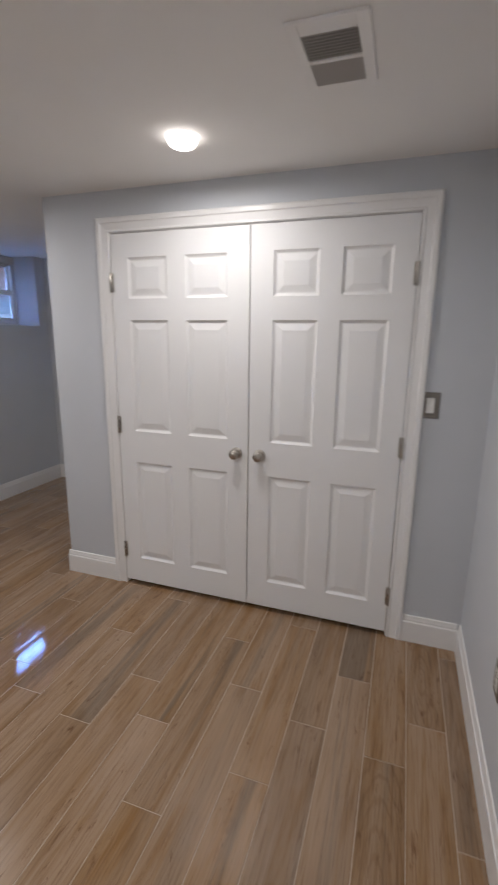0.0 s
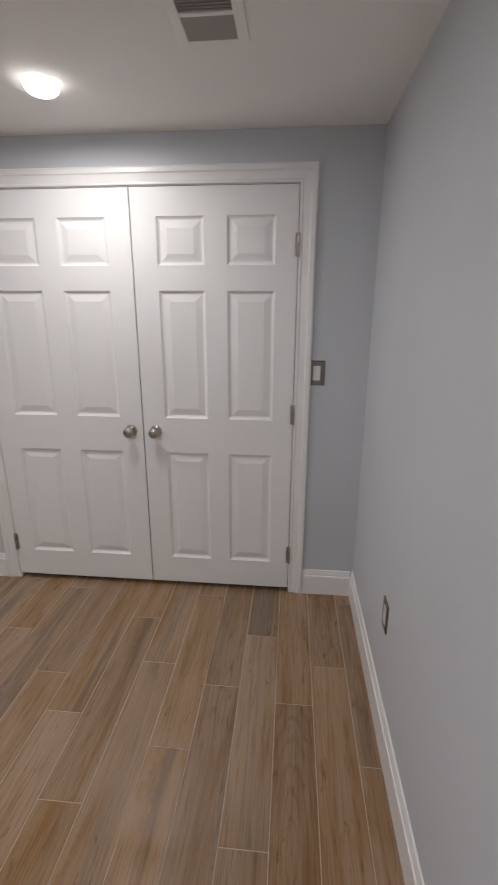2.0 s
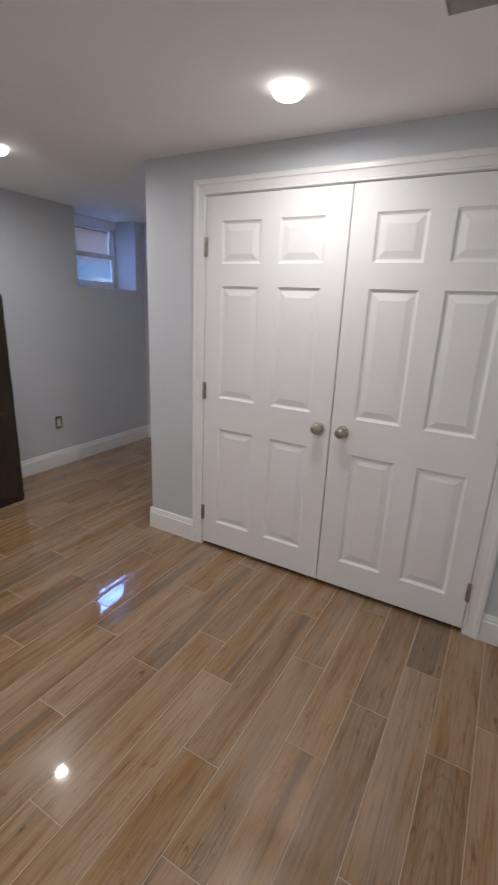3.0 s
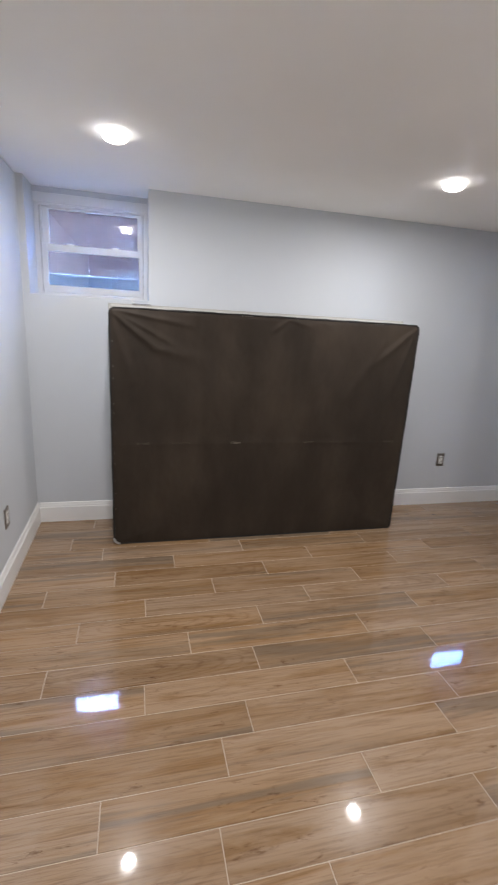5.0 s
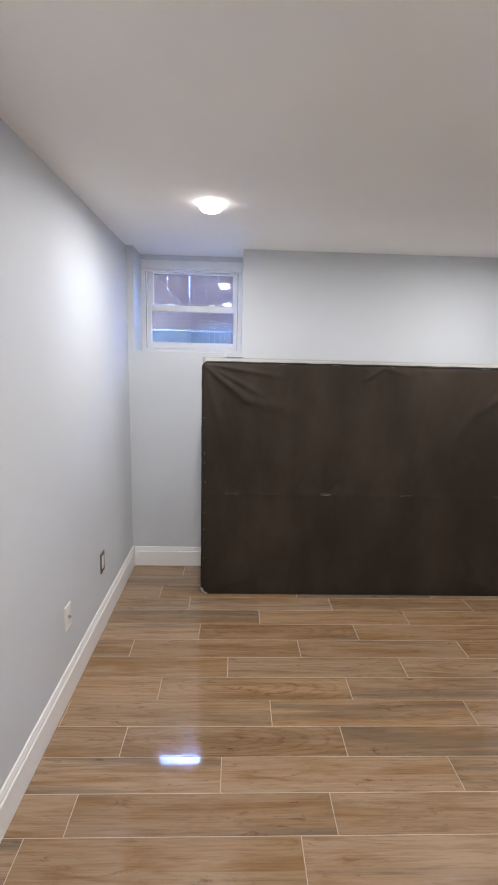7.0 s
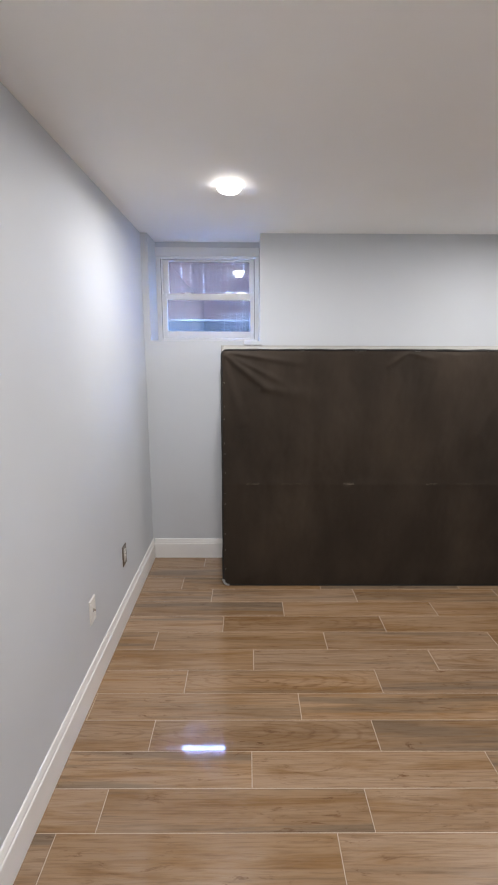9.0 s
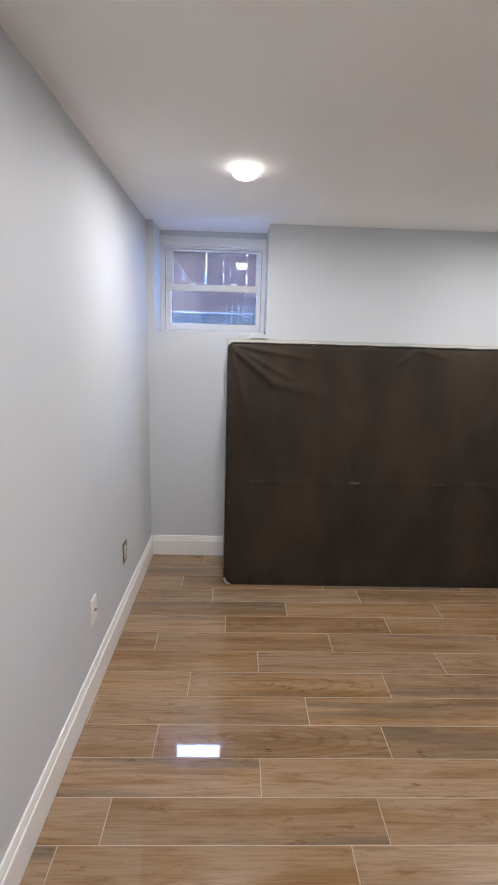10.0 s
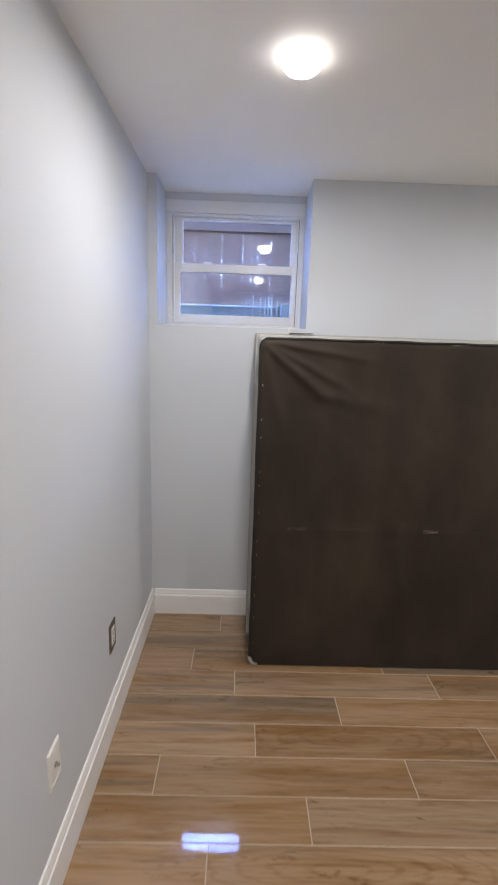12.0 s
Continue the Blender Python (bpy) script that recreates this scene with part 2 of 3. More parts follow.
def dust_cloth():
    """Thin black non-woven fabric, a little dusty, with a row of pale scuffs."""
    m = material("black_dust_cover", (0.012, 0.01, 0.009), 0.66, 0.0, 0.22)
    co = node(m, "ShaderNodeTexCoord")
    # dusty mottling, stretched vertically so its streaks also paint the shading of folds
    drape = node(m, "ShaderNodeMapping")
    drape.inputs["Scale"].default_value = (1.0, 2.1, 1.0)
    wire(m, co.outputs["Object"], drape.inputs["Vector"])
    big = node(m, "ShaderNodeTexNoise", Scale=1.5, Detail=5.0, Roughness=0.6)
    wire(m, drape.outputs[0], big.inputs["Vector"])
    r = ramp(m, [(0.3, (0.0205, 0.0143, 0.0097)), (0.5, (0.0320, 0.0226, 0.0154)), (0.70, (0.0470, 0.0338, 0.0230))])
    wire(m, big.outputs[0], r.inputs[0])
    # scuffs along the middle bar
    sep = node(m, "ShaderNodeSeparateXYZ")
    wire(m, co.outputs["Object"], sep.inputs[0])
    near = node(m, "ShaderNodeMath")
    near.operation = "COMPARE"
    near.inputs[1].default_value, near.inputs[2].default_value = 0.70, 0.007
    wire(m, sep.outputs["Z"], near.inputs[0])
    mp = node(m, "ShaderNodeMapping")
    mp.inputs["Scale"].default_value = (1.0, 24.0, 160.0)
    wire(m, co.outputs["Object"], mp.inputs["Vector"])
    sc = node(m, "ShaderNodeTexNoise", Scale=1.0, Detail=4.0, Roughness=0.7)
    wire(m, mp.outputs[0], sc.inputs["Vector"])
    sr = ramp(m, [(0.40, (0, 0, 0)), (0.62, (0.9, 0.9, 0.9))])
    wire(m, sc.outputs[0], sr.inputs[0])
    worn = None
    for at, half, much in ((0.19, 0.040, 0.24), (0.43, 0.06, 0.08), (0.79, 0.034, 0.95), (1.31, 0.036, 0.26), (1.52, 0.05, 0.05), (1.93, 0.045, 0.24)):
        spot = node(m, "ShaderNodeMath")
        spot.operation = "COMPARE"
        spot.inputs[1].default_value, spot.inputs[2].default_value = at, half
        wire(m, sep.outputs["Y"], spot.inputs[0])
        total = node(m, "ShaderNodeMath")
        total.operation = "MULTIPLY_ADD"
        total.inputs[1].default_value = much
        wire(m, spot.outputs[0], total.inputs[0])
        if worn:
            wire(m, worn.outputs[0], total.inputs[2])
        else:
            total.inputs[2].default_value = 0.025
        worn = total
    mul = node(m, "ShaderNodeMath")
    mul.operation = "MULTIPLY"
    wire(m, near.outputs[0], mul.inputs[0])
    wire(m, sr.outputs[0], mul.inputs[1])
    wear = node(m, "ShaderNodeMath")
    wear.operation = "MULTIPLY"
    wire(m, mul.outputs[0], wear.inputs[0])
    wire(m, worn.outputs[0], wear.inputs[1])
    mul = wear
    mx = mixer(m)
    mx.inputs[7].default_value = (0.22, 0.19, 0.15, 1)
    wire(m, mul.outputs[0], mx.inputs[0])
    wire(m, r.outputs[0], mx.inputs[6])
    wire(m, mx.outputs[2], shader(m).inputs["Base Color"])
    fine = node(m, "ShaderNodeTexNoise", Scale=600.0, Detail=2.0)
    wire(m, co.outputs["Object"], fine.inputs["Vector"])
    b = node(m, "ShaderNodeBump", Strength=0.25, Distance=0.001)
    wire(m, fine.outputs[0], b.inputs["Height"])
    wire(m, b.outputs[0], shader(m).inputs["Normal"])
    shader(m).inputs["Sheen Weight"].default_value = 0.06
    shader(m).inputs["Sheen Roughness"].default_value = 0.5
    return m


CLOTH = dust_cloth()
HEM = painted("black_hem_cloth", (0.008, 0.007, 0.006), 0.7, 0.3, 500, 0.2)


def fence_wood(name, tones):
    m = material(name, tones[1], 0.8)
    co = node(m, "ShaderNodeTexCoord")
    info = node(m, "ShaderNodeObjectInfo")
    mp = node(m, "ShaderNodeMapping")
    mp.inputs["Scale"].default_value = (30.0, 30.0, 1.5)
    wire(m, co.outputs["Object"], mp.inputs["Vector"])
    sh = node(m, "ShaderNodeVectorMath")
    sh.operation = "ADD"
    wire(m, mp.outputs[0], sh.inputs[0])
    mulv = node(m, "ShaderNodeVectorMath")
    mulv.operation = "SCALE"
    mulv.inputs[3].default_value = 40.0
    wire(m, info.outputs["Random"], mulv.inputs[0])
    wire(m, mulv.outputs[0], sh.inputs[1])
    n = node(m, "ShaderNodeTexNoise", Scale=1.0, Detail=5.0, Roughness=0.65)
    wire(m, sh.outputs[0], n.inputs["Vector"])
    r = ramp(m, [(p, c) for p, c in zip((0.3, 0.55, 0.8), tones)])
    wire(m, n.outputs[0], r.inputs[0])
    wire(m, r.outputs[0], shader(m).inputs["Base Color"])
    b = node(m, "ShaderNodeBump", Strength=0.5, Distance=0.003)
    wire(m, n.outputs[0], b.inputs["Height"])
    wire(m, b.outputs[0], shader(m).inputs["Normal"])
    return m


FENCE = fence_wood("weathered_fence_wood", ((0.018, 0.0050, 0.0028), (0.042, 0.0115, 0.0062), (0.066, 0.022, 0.012)))
# fence brown greyed to imitate the reflection veil on the upper pane
RAIL = fence_wood("veiled_fence_wood", ((0.022, 0.0080, 0.0045), (0.040, 0.0150, 0.0085), (0.060, 0.025, 0.015)))
# flat grey that stands in for shade in the sash track gaps
GAP_SHADE = material("grey_gap_shade", (0.10, 0.10, 0.11), 0.8)
GLASS = material("window_glass", (0.93, 0.97, 1.0), 0.0)
shader(GLASS).inputs["Transmission Weight"].default_value = 1.0
shader(GLASS).inputs["IOR"].default_value = 1.5
LENS = material("lit_diffuser", (0.9, 0.9, 0.88), 0.4)
shader(LENS).inputs["Emission Color"].default_value = (1.0, 0.95, 0.9, 1)
shader(LENS).inputs["Emission Strength"].default_value = 0.11


# ---- building helpers ----
def thing(name, at, label, category, group="", kind="", turn=0.0):
    ob = new(name)
    ob.empty_display_size = 0.1
    ob.matrix_basis = pose(*at, 0, 0, turn)
    return tagged(ob, label, category, group, kind)


def finish(bm, name, mat, smooth=False):
    bmesh.ops.recalc_face_normals(bm, faces=bm.faces)
    me = bpy.data.meshes.new(name)
    bm.to_mesh(me)
    bm.free()
    me.materials.append(mat)
    if smooth:
        me.shade_smooth()
        me.set_sharp_from_angle(angle=radians(38))
    return me


def part(name, bm, mat, parent, label="", smooth=False):
    """One mesh object under a thing or a part, in its parent's own coordinates."""
    ob = new(name, finish(bm, name, mat, smooth))
    ob.parent = parent
    if label:
        ob["label"] = label
    return ob


def structure(name, bm, mat, label, category, smooth=False):
    return tagged(new(name, finish(bm, name, mat, smooth)), label, category, kind="structure")


def box(bm, x0, x1, y0, y1, z0, z1, bevel=0.0, segments=2):
    made = bmesh.ops.create_cube(bm, size=1.0)
    vs = made["verts"]
    for v in vs:
        v.co = Vector(((x0 + x1) / 2 + v.co.x * (x1 - x0), (y0 + y1) / 2 + v.co.y * (y1 - y0), (z0 + z1) / 2 + v.co.z * (z1 - z0)))
    if bevel:
        es = list({e for v in vs for e in v.link_edges})
        bmesh.ops.bevel(bm, geom=es, offset=bevel, segments=segments, profile=0.6, affect="EDGES")
    return bm


def boxed(*args, **kw):
    return box(bmesh.new(), *args, **kw)


def lathe(profile, axis="Z", steps=28):
    """A turned solid from (radius, height) pairs."""
    bm = bmesh.new()
    rings = []
    for r, h in profile:
        ring = []
        for i in range(steps):
            a = 2 * math.pi * i / steps
            p = (r * math.cos(a), r * math.sin(a), h)
            if axis == "Y":
                p = (p[0], p[2], p[1])
            if axis == "X":
                p = (p[2], p[0], p[1])
            ring.append(bm.verts.new(p))
        rings.append(ring)
    for a, b in zip(rings, rings[1:]):
        for i in range(steps):
            j = (i + 1) % steps
            bm.faces.new((a[i], a[j], b[j], b[i]))
    bm.faces.new(rings[0])
    bm.faces.new(rings[-1])
    return bm


def loft(bm, a, b):
    """A solid between two like outlines."""
    va, vb = [bm.verts.new(p) for p in a], [bm.verts.new(p) for p in b]
    n = len(va)
    for i in range(n):
        j = (i + 1) % n
        bm.faces.new((va[i], va[j], vb[j], vb[i]))
    bm.faces.new(va)
    bm.faces.new(vb)
    return bm


BASE_PROFILE = [(-0.004, 0.0), (0.015, 0.0), (0.015, 0.108), (0.0135, 0.113), (0.0105, 0.115), (0.0105, 0.124), (0.008, 0.132), (0.006, 0.143), (0.003, 0.146), (-0.004, 0.146)]


def baseboard(name, p, q, n):
    """A moulded skirting from p to q; n points into the room."""
    a = [(p[0] + n[0] * d, p[1] + n[1] * d, z) for d, z in BASE_PROFILE]
    b = [(q[0] + n[0] * d, q[1] + n[1] * d, z) for d, z in BASE_PROFILE]
    return structure(name, loft(bmesh.new(), a, b), TRIM, "white painted moulded baseboard along the wall", "baseboard")


CASE_PROFILE = [(0.0, -0.004), (0.0, 0.009), (0.003, 0.012), (0.010, 0.012), (0.013, 0.009), (0.045, 0.013), (0.050, 0.018), (0.068, 0.019), (0.075, 0.014), (0.075, -0.004)]


def casing(parent, u0, u1, top, place):
    """Mitred door casing round an opening u0..u1; place(u, depth, z) gives its points."""
    c = CASE_PROFILE
    bl = [place(u0 - w, d, 0.0) for w, d in c]
    tl = [place(u0 - w, d, top + w) for w, d in c]
    tr = [place(u1 + w, d, top + w) for w, d in c]
    br = [place(u1 + w, d, 0.0) for w, d in c]
    part("side_casing", loft(bmesh.new(), bl, tl), TRIM, parent)
    part("head_casing", loft(bmesh.new(), tl, tr), TRIM, parent)
    part("side_casing", loft(bmesh.new(), br, tr), TRIM, parent)


# ---- floor, ceiling, walls ----
T = 0.12
floor = structure("floor", boxed(X_FAR - 0.3, X_RIGHT + 0.3, Y_LEFT - 0.2, Y_END + 0.2, -0.15, -0.0012), GROUT, "glossy wood-look porcelain plank tile floor with pale grout", "floor")
structure("ceiling", boxed(X_FAR - 0.31, X_RIGHT + T, Y_LEFT - T, Y_END + T, CEIL, CEIL + 0.2), CEILING, "flat off-white painted basement ceiling", "ceiling")
structure("wall_left", boxed(X_FAR - 0.31, X_RIGHT + T, Y_LEFT - T, Y_LEFT, 0, CEIL), WALL, "pale grey-blue painted plain wall", "wall")
structure("wall_end", boxed(X_FAR - 0.31, X_RIGHT + T, Y_END, Y_END + T, 0, CEIL), WALL, "pale grey-blue painted end wall of the alcove", "wall")

# far wall with two recesses that reach the ceiling
REC1, SILL1 = (-0.447, 0.287), 1.577
REC2, SILL2 = (3.108, 3.842), 1.605
bm = bmesh.new()
XB = X_FAR - 0.31
box(bm, XB, X_FAR, Y_LEFT, REC1[0], 0, CEIL)
box(bm, XB, X_FAR, REC1[0], REC1[1], 0, SILL1)
box(bm, XB, X_FAR, REC1[1], REC2[0], 0, CEIL)
box(bm, XB, X_FAR, REC2[0], REC2[1], 0, SILL2)
box(bm, XB, X_FAR, REC2[1], Y_END, 0, CEIL)
bmesh.ops.remove_doubles(bm, verts=bm.verts, dist=0.0005)
structure("wall_far", bm, WALL, "pale grey-blue painted wall with two high window recesses", "wall")

def notched(u0, u1, d0, d1, top):
    """Outline of a wall u0..u1 with a doorway d0..d1."""
    return [(u0, 0.0), (d0, 0.0), (d0, top), (d1, top), (d1, 0.0), (u1, 0.0), (u1, CEIL), (u0, CEIL)]


# closet front wall with the double-door opening, and its side wall
DOOR_X0, DOOR_X1, DOOR_TOP = -1.597, -0.023, 2.052
bm = bmesh.new()
outline = notched(X_CLOSET, X_RIGHT, DOOR_X0, DOOR_X1, DOOR_TOP)
loft(bm, [(u, Y_CLOSET, z) for u, z in outline], [(u, Y_CLOSET + T, z) for u, z in outline])
structure("wall_closet", bm, WALL, "pale grey-blue painted closet wall with double-door opening", "wall")
structure("wall_closet_side", boxed(X_CLOSET, X_CLOSET + T, Y_CLOSET + T, Y_END, 0, CEIL), WALL, "pale grey-blue painted side wall of the closet", "wall")

# right wall with the entry door
ENTRY_Y0, ENTRY_Y1, ENTRY_TOP, STRIKE_Z = -0.305, 0.505, 2.052, 0.909
bm = bmesh.new()
outline = notched(Y_LEFT, Y_END, ENTRY_Y0, ENTRY_Y1, ENTRY_TOP)
loft(bm, [(X_RIGHT, u, z) for u, z in outline], [(X_RIGHT + T, u, z) for u, z in outline])
structure("wall_right", bm, WALL, "pale grey-blue painted wall beside the entry door", "wall")
# unseen slab added behind the door to block sky light at its edges
structure("door_light_stop", boxed(X_RIGHT + T + 0.002, X_RIGHT + T + 0.1, Y_LEFT - T, 1.2, -0.001, CEIL + 0.1), WALL, "unseen added wall that stops daylight leaking round the entry door", "wall")

baseboard("baseboard_left", (X_FAR, Y_LEFT), (X_RIGHT, Y_LEFT), (0, 1))
baseboard("baseboard_far", (X_FAR, Y_LEFT + 0.0155), (X_FAR, Y_END - 0.0155), (1, 0))
baseboard("baseboard_end", (X_FAR, Y_END), (X_CLOSET, Y_END), (0, -1))
baseboard("baseboard_closet_left", (X_CLOSET - 0.015, Y_CLOSET), (DOOR_X0 - 0.0755, Y_CLOSET), (0, -1))
baseboard("baseboard_closet_right", (DOOR_X1 + 0.0755, Y_CLOSET), (X_RIGHT - 0.0155, Y_CLOSET), (0, -1))
baseboard("baseboard_closet_side", (X_CLOSET, Y_CLOSET + 0.0005), (X_CLOSET, Y_END - 0.0155), (-1, 0))
baseboard("baseboard_right", (X_RIGHT, ENTRY_Y1 + 0.0755), (X_RIGHT, Y_CLOSET), (-1, 0))

# ---- closet double door ----
frame_1 = thing("closet_door_frame", (0, Y_CLOSET, 0), "white painted mitred casing round the closet doors", "door frame", kind="structure")
casing(frame_1, DOOR_X0, DOOR_X1, DOOR_TOP, lambda u, d, z: (u, -d, z))
part("jamb", boxed(DOOR_X0 - 0.002, DOOR_X0 + 0.003, -0.002, T, 0, DOOR_TOP), TRIM, frame_1)
part("jamb", boxed(DOOR_X1 - 0.003, DOOR_X1 + 0.002, -0.002, T, 0, DOOR_TOP), TRIM, frame_1)
part("head_jamb", boxed(DOOR_X0 + 0.003, DOOR_X1 - 0.003, -0.002, T, DOOR_TOP - 0.003, DOOR_TOP + 0.002), TRIM, frame_1)
part("door_stop", boxed(DOOR_X0 + 0.003, DOOR_X1 - 0.003, 0.050, 0.062, DOOR_TOP - 0.03, DOOR_TOP - 0.003), TRIM, frame_1)

PANEL_ROWS = [(0.183, 0.800), (0.985, 1.604), (1.716, 1.925)]


def panel_steps():
    """Inset and depth of the moulding steps of one pressed panel."""
    return [(0.0, 0.0), (0.004, 0.0045), (0.011, 0.0095), (0.016, 0.0105), (0.022, 0.0095), (0.047, 0.0035), (0.049, 0.0030)]


def door_leaf(parent, width, z0, z1, cols, thick=0.035):
    """Leaf in local coordinates: x 0..width, front face at y = 0 facing -y; panels pressed into the front."""
    xs = sorted({0.0, width, *[c for p in cols for c in p]})
    zs = sorted({z0, z1, *[r for p in PANEL_ROWS for r in p]})
    bm = bmesh.new()
    grid = {(i, k): bm.verts.new((x, 0, z)) for i, x in enumerate(xs) for k, z in enumerate(zs)}
    for i in range(len(xs) - 1):
        for k in range(len(zs) - 1):
            hole = (xs[i], xs[i + 1]) in cols and (zs[k], zs[k + 1]) in PANEL_ROWS
            if not hole:
                bm.faces.new((grid[i, k], grid[i + 1, k], grid[i + 1, k + 1], grid[i, k + 1]))
    # edges and back
    b = {}
    for i, k in ((0, 0), (len(xs) - 1, 0), (len(xs) - 1, len(zs) - 1), (0, len(zs) - 1)):
        b[i, k] = bm.verts.new((xs[i], thick, zs[k]))
    m, n = len(xs) - 1, len(zs) - 1
    bm.faces.new((b[0, 0], b[0, n], b[m, n], b[m, 0]))
    bm.faces.new([grid[i, 0] for i in range(m + 1)] + [b[m, 0], b[0, 0]])
    bm.faces.new([grid[i, n] for i in range(m + 1)] + [b[m, n], b[0, n]])
    bm.faces.new([grid[0, k] for k in range(n + 1)] + [b[0, n], b[0, 0]])
    bm.faces.new([grid[m, k] for k in range(n + 1)] + [b[m, n], b[m, 0]])
    leaf = part("leaf", bm, DOOR, parent)
    for c0, c1 in cols:
        for r0, r1 in PANEL_ROWS:
            bm = bmesh.new()
            loops = []
            for inset, depth in panel_steps():
                loops.append([bm.verts.new(p) for p in ((c0 + inset, depth, r0 + inset), (c1 - inset, depth, r0 + inset), (c1 - inset, depth, r1 - inset), (c0 + inset, depth, r1 - inset))])
            for a, d in zip(loops, loops[1:]):
                for i in range(4):
                    j = (i + 1) % 4
                    bm.faces.new((a[i], a[j], d[j], d[i]))
            bm.faces.new(loops[-1])
            part("panel", bm, DOOR, leaf)
    return leaf


def knob(parent, x, z):
    k = part("knob", lathe([(0.0, -0.062), (0.012, -0.0615), (0.021, -0.058), (0.0265, -0.050), (0.0275, -0.042), (0.024, -0.033), (0.016, -0.026), (0.0115, -0.022), (0.0115, -0.008)], "Y"), NICKEL, parent, "round satin nickel knob", True)
    k.location = (x, 0, z)
    r = part("rosette", lathe([(0.0, -0.0105), (0.020, -0.0100), (0.028, -0.0075), (0.0315, -0.003), (0.0315, 0.001)], "Y"), NICKEL, k, "", True)
    return k


def hinge(parent, x, z, side):
    h = part("hinge", lathe([(0.0, -0.051), (0.004, -0.051), (0.0062, -0.048), (0.0062, 0.048), (0.004, 0.051), (0.0, 0.051)], "Z", 12), NICKEL, parent, "nickel butt hinge", True)
    h.location = (x, -0.006, z)
    part("hinge_plate", boxed(min(0.004, side * 0.016), max(-0.004, side * 0.016), 0.0045, 0.0056, -0.049, 0.049), NICKEL, h)
    return h


MID = -0.797
for name, x0, x1, knob_x, hinge_x, side in (("closet_door", DOOR_X0 + 0.006, MID - 0.003, MID - 0.066, DOOR_X0 + 0.002, 1), ("closet_door", MID + 0.003, DOOR_X1 - 0.006, MID + 0.066, DOOR_X1 - 0.002, -1)):
    width = x1 - x0
    d = thing(name, (x0, Y_CLOSET - 0.006, 0.0), "closed white six-panel closet door with nickel knob", "door", "closet double doors")
    inner, outer, mull = 0.116, 0.100, 0.105
    pw = (width - inner - outer - mull) / 2
    if side == 1:
        cols = [(outer, outer + pw), (outer + pw + mull, outer + 2 * pw + mull)]
    else:
        cols = [(inner, inner + pw), (inner + pw + mull, inner + 2 * pw + mull)]
    door_leaf(d, width, 0.027, 2.045, cols)
    knob(d, knob_x - x0, 0.913)
    for hz in (0.232, 1.018, 1.80):
        hinge(d, hinge_x - x0, hz, side)

# ---- entry door in the right wall ----
frame_2 = thing("entry_door_frame", (X_RIGHT, 0, 0), "white painted mitred casing round the entry door", "door frame", kind="structure")
casing(frame_2, ENTRY_Y0, ENTRY_Y1, ENTRY_TOP, lambda u, d, z: (-d, u, z))
part("jamb", boxed(-0.002, T, ENTRY_Y0 - 0.002, ENTRY_Y0 + 0.003, 0, ENTRY_TOP), TRIM, frame_2)
part("jamb", boxed(-0.002, T, ENTRY_Y1 - 0.003, ENTRY_Y1 + 0.002, 0, ENTRY_TOP), TRIM, frame_2)
part("head_jamb", boxed(-0.002, T, ENTRY_Y0 + 0.003, ENTRY_Y1 - 0.003, ENTRY_TOP - 0.003, ENTRY_TOP + 0.002), TRIM, frame_2)
part("strike_plate", boxed(-0.0035, 0.026, ENTRY_Y1 - 0.0048, ENTRY_Y1 - 0.0029, STRIKE_Z - 0.029, STRIKE_Z + 0.029, bevel=0.0006), PLATE, frame_2, "dark nickel strike plate")
part("latch_hole", boxed(0.006, 0.018, ENTRY_Y1 - 0.0052, ENTRY_Y1 - 0.0047, STRIKE_Z - 0.012, STRIKE_Z + 0.012), DARK, frame_2)
part("strike_lip", lathe([(0.0, -0.016), (0.004, -0.016), (0.004, 0.016), (0.0, 0.016)], "Z", 12), PLATE, frame_2, "", True).location = (-0.003, ENTRY_Y1 - 0.0025, STRIKE_Z)
entry = thing("entry_door", (X_RIGHT + 0.08, ENTRY_Y1 - 0.006, 0), "closed white six-panel entry door with lever handle", "door", turn=-90)
ew = ENTRY_Y1 - ENTRY_Y0 - 0.012
ep = (ew - 0.116 - 0.116 - 0.105) / 2
door_leaf(entry, ew, 0.012, 2.045, [(0.116, 0.116 + ep), (0.221 + ep, 0.221 + 2 * ep)])
lever = part("lever_handle", boxed(0.045, 0.17, -0.058, -0.046, -0.010, 0.010, bevel=0.003), PLATE, entry, "dark nickel lever handle")
lever.location = (0, 0, STRIKE_Z)
part("rosette", boxed(0.026, 0.092, -0.012, 0.001, -0.033, 0.033, bevel=0.003), PLATE, lever)
stem = part("stem", lathe([(0.0, -0.05), (0.011, -0.05), (0.011, -0.008), (0.0, -0.008)], "Y", 16), PLATE, lever, "", True)
stem.location = (0.059, 0, 0)


# ---- windows ----
def ring(bm, x0, x1, y0, y1, z0, z1, left, right, bottom, top, bevel=0.003):
    box(bm, x0, x1, y0, y0 + left, z0, z1, bevel)
    box(bm, x0, x1, y1 - right, y1, z0, z1, bevel)
    box(bm, x0, x1, y0 + left, y1 - right, z0, z0 + bottom, bevel)
    box(bm, x0, x1, y0 + left, y1 - right, z1 - top, z1, bevel)
    return bm


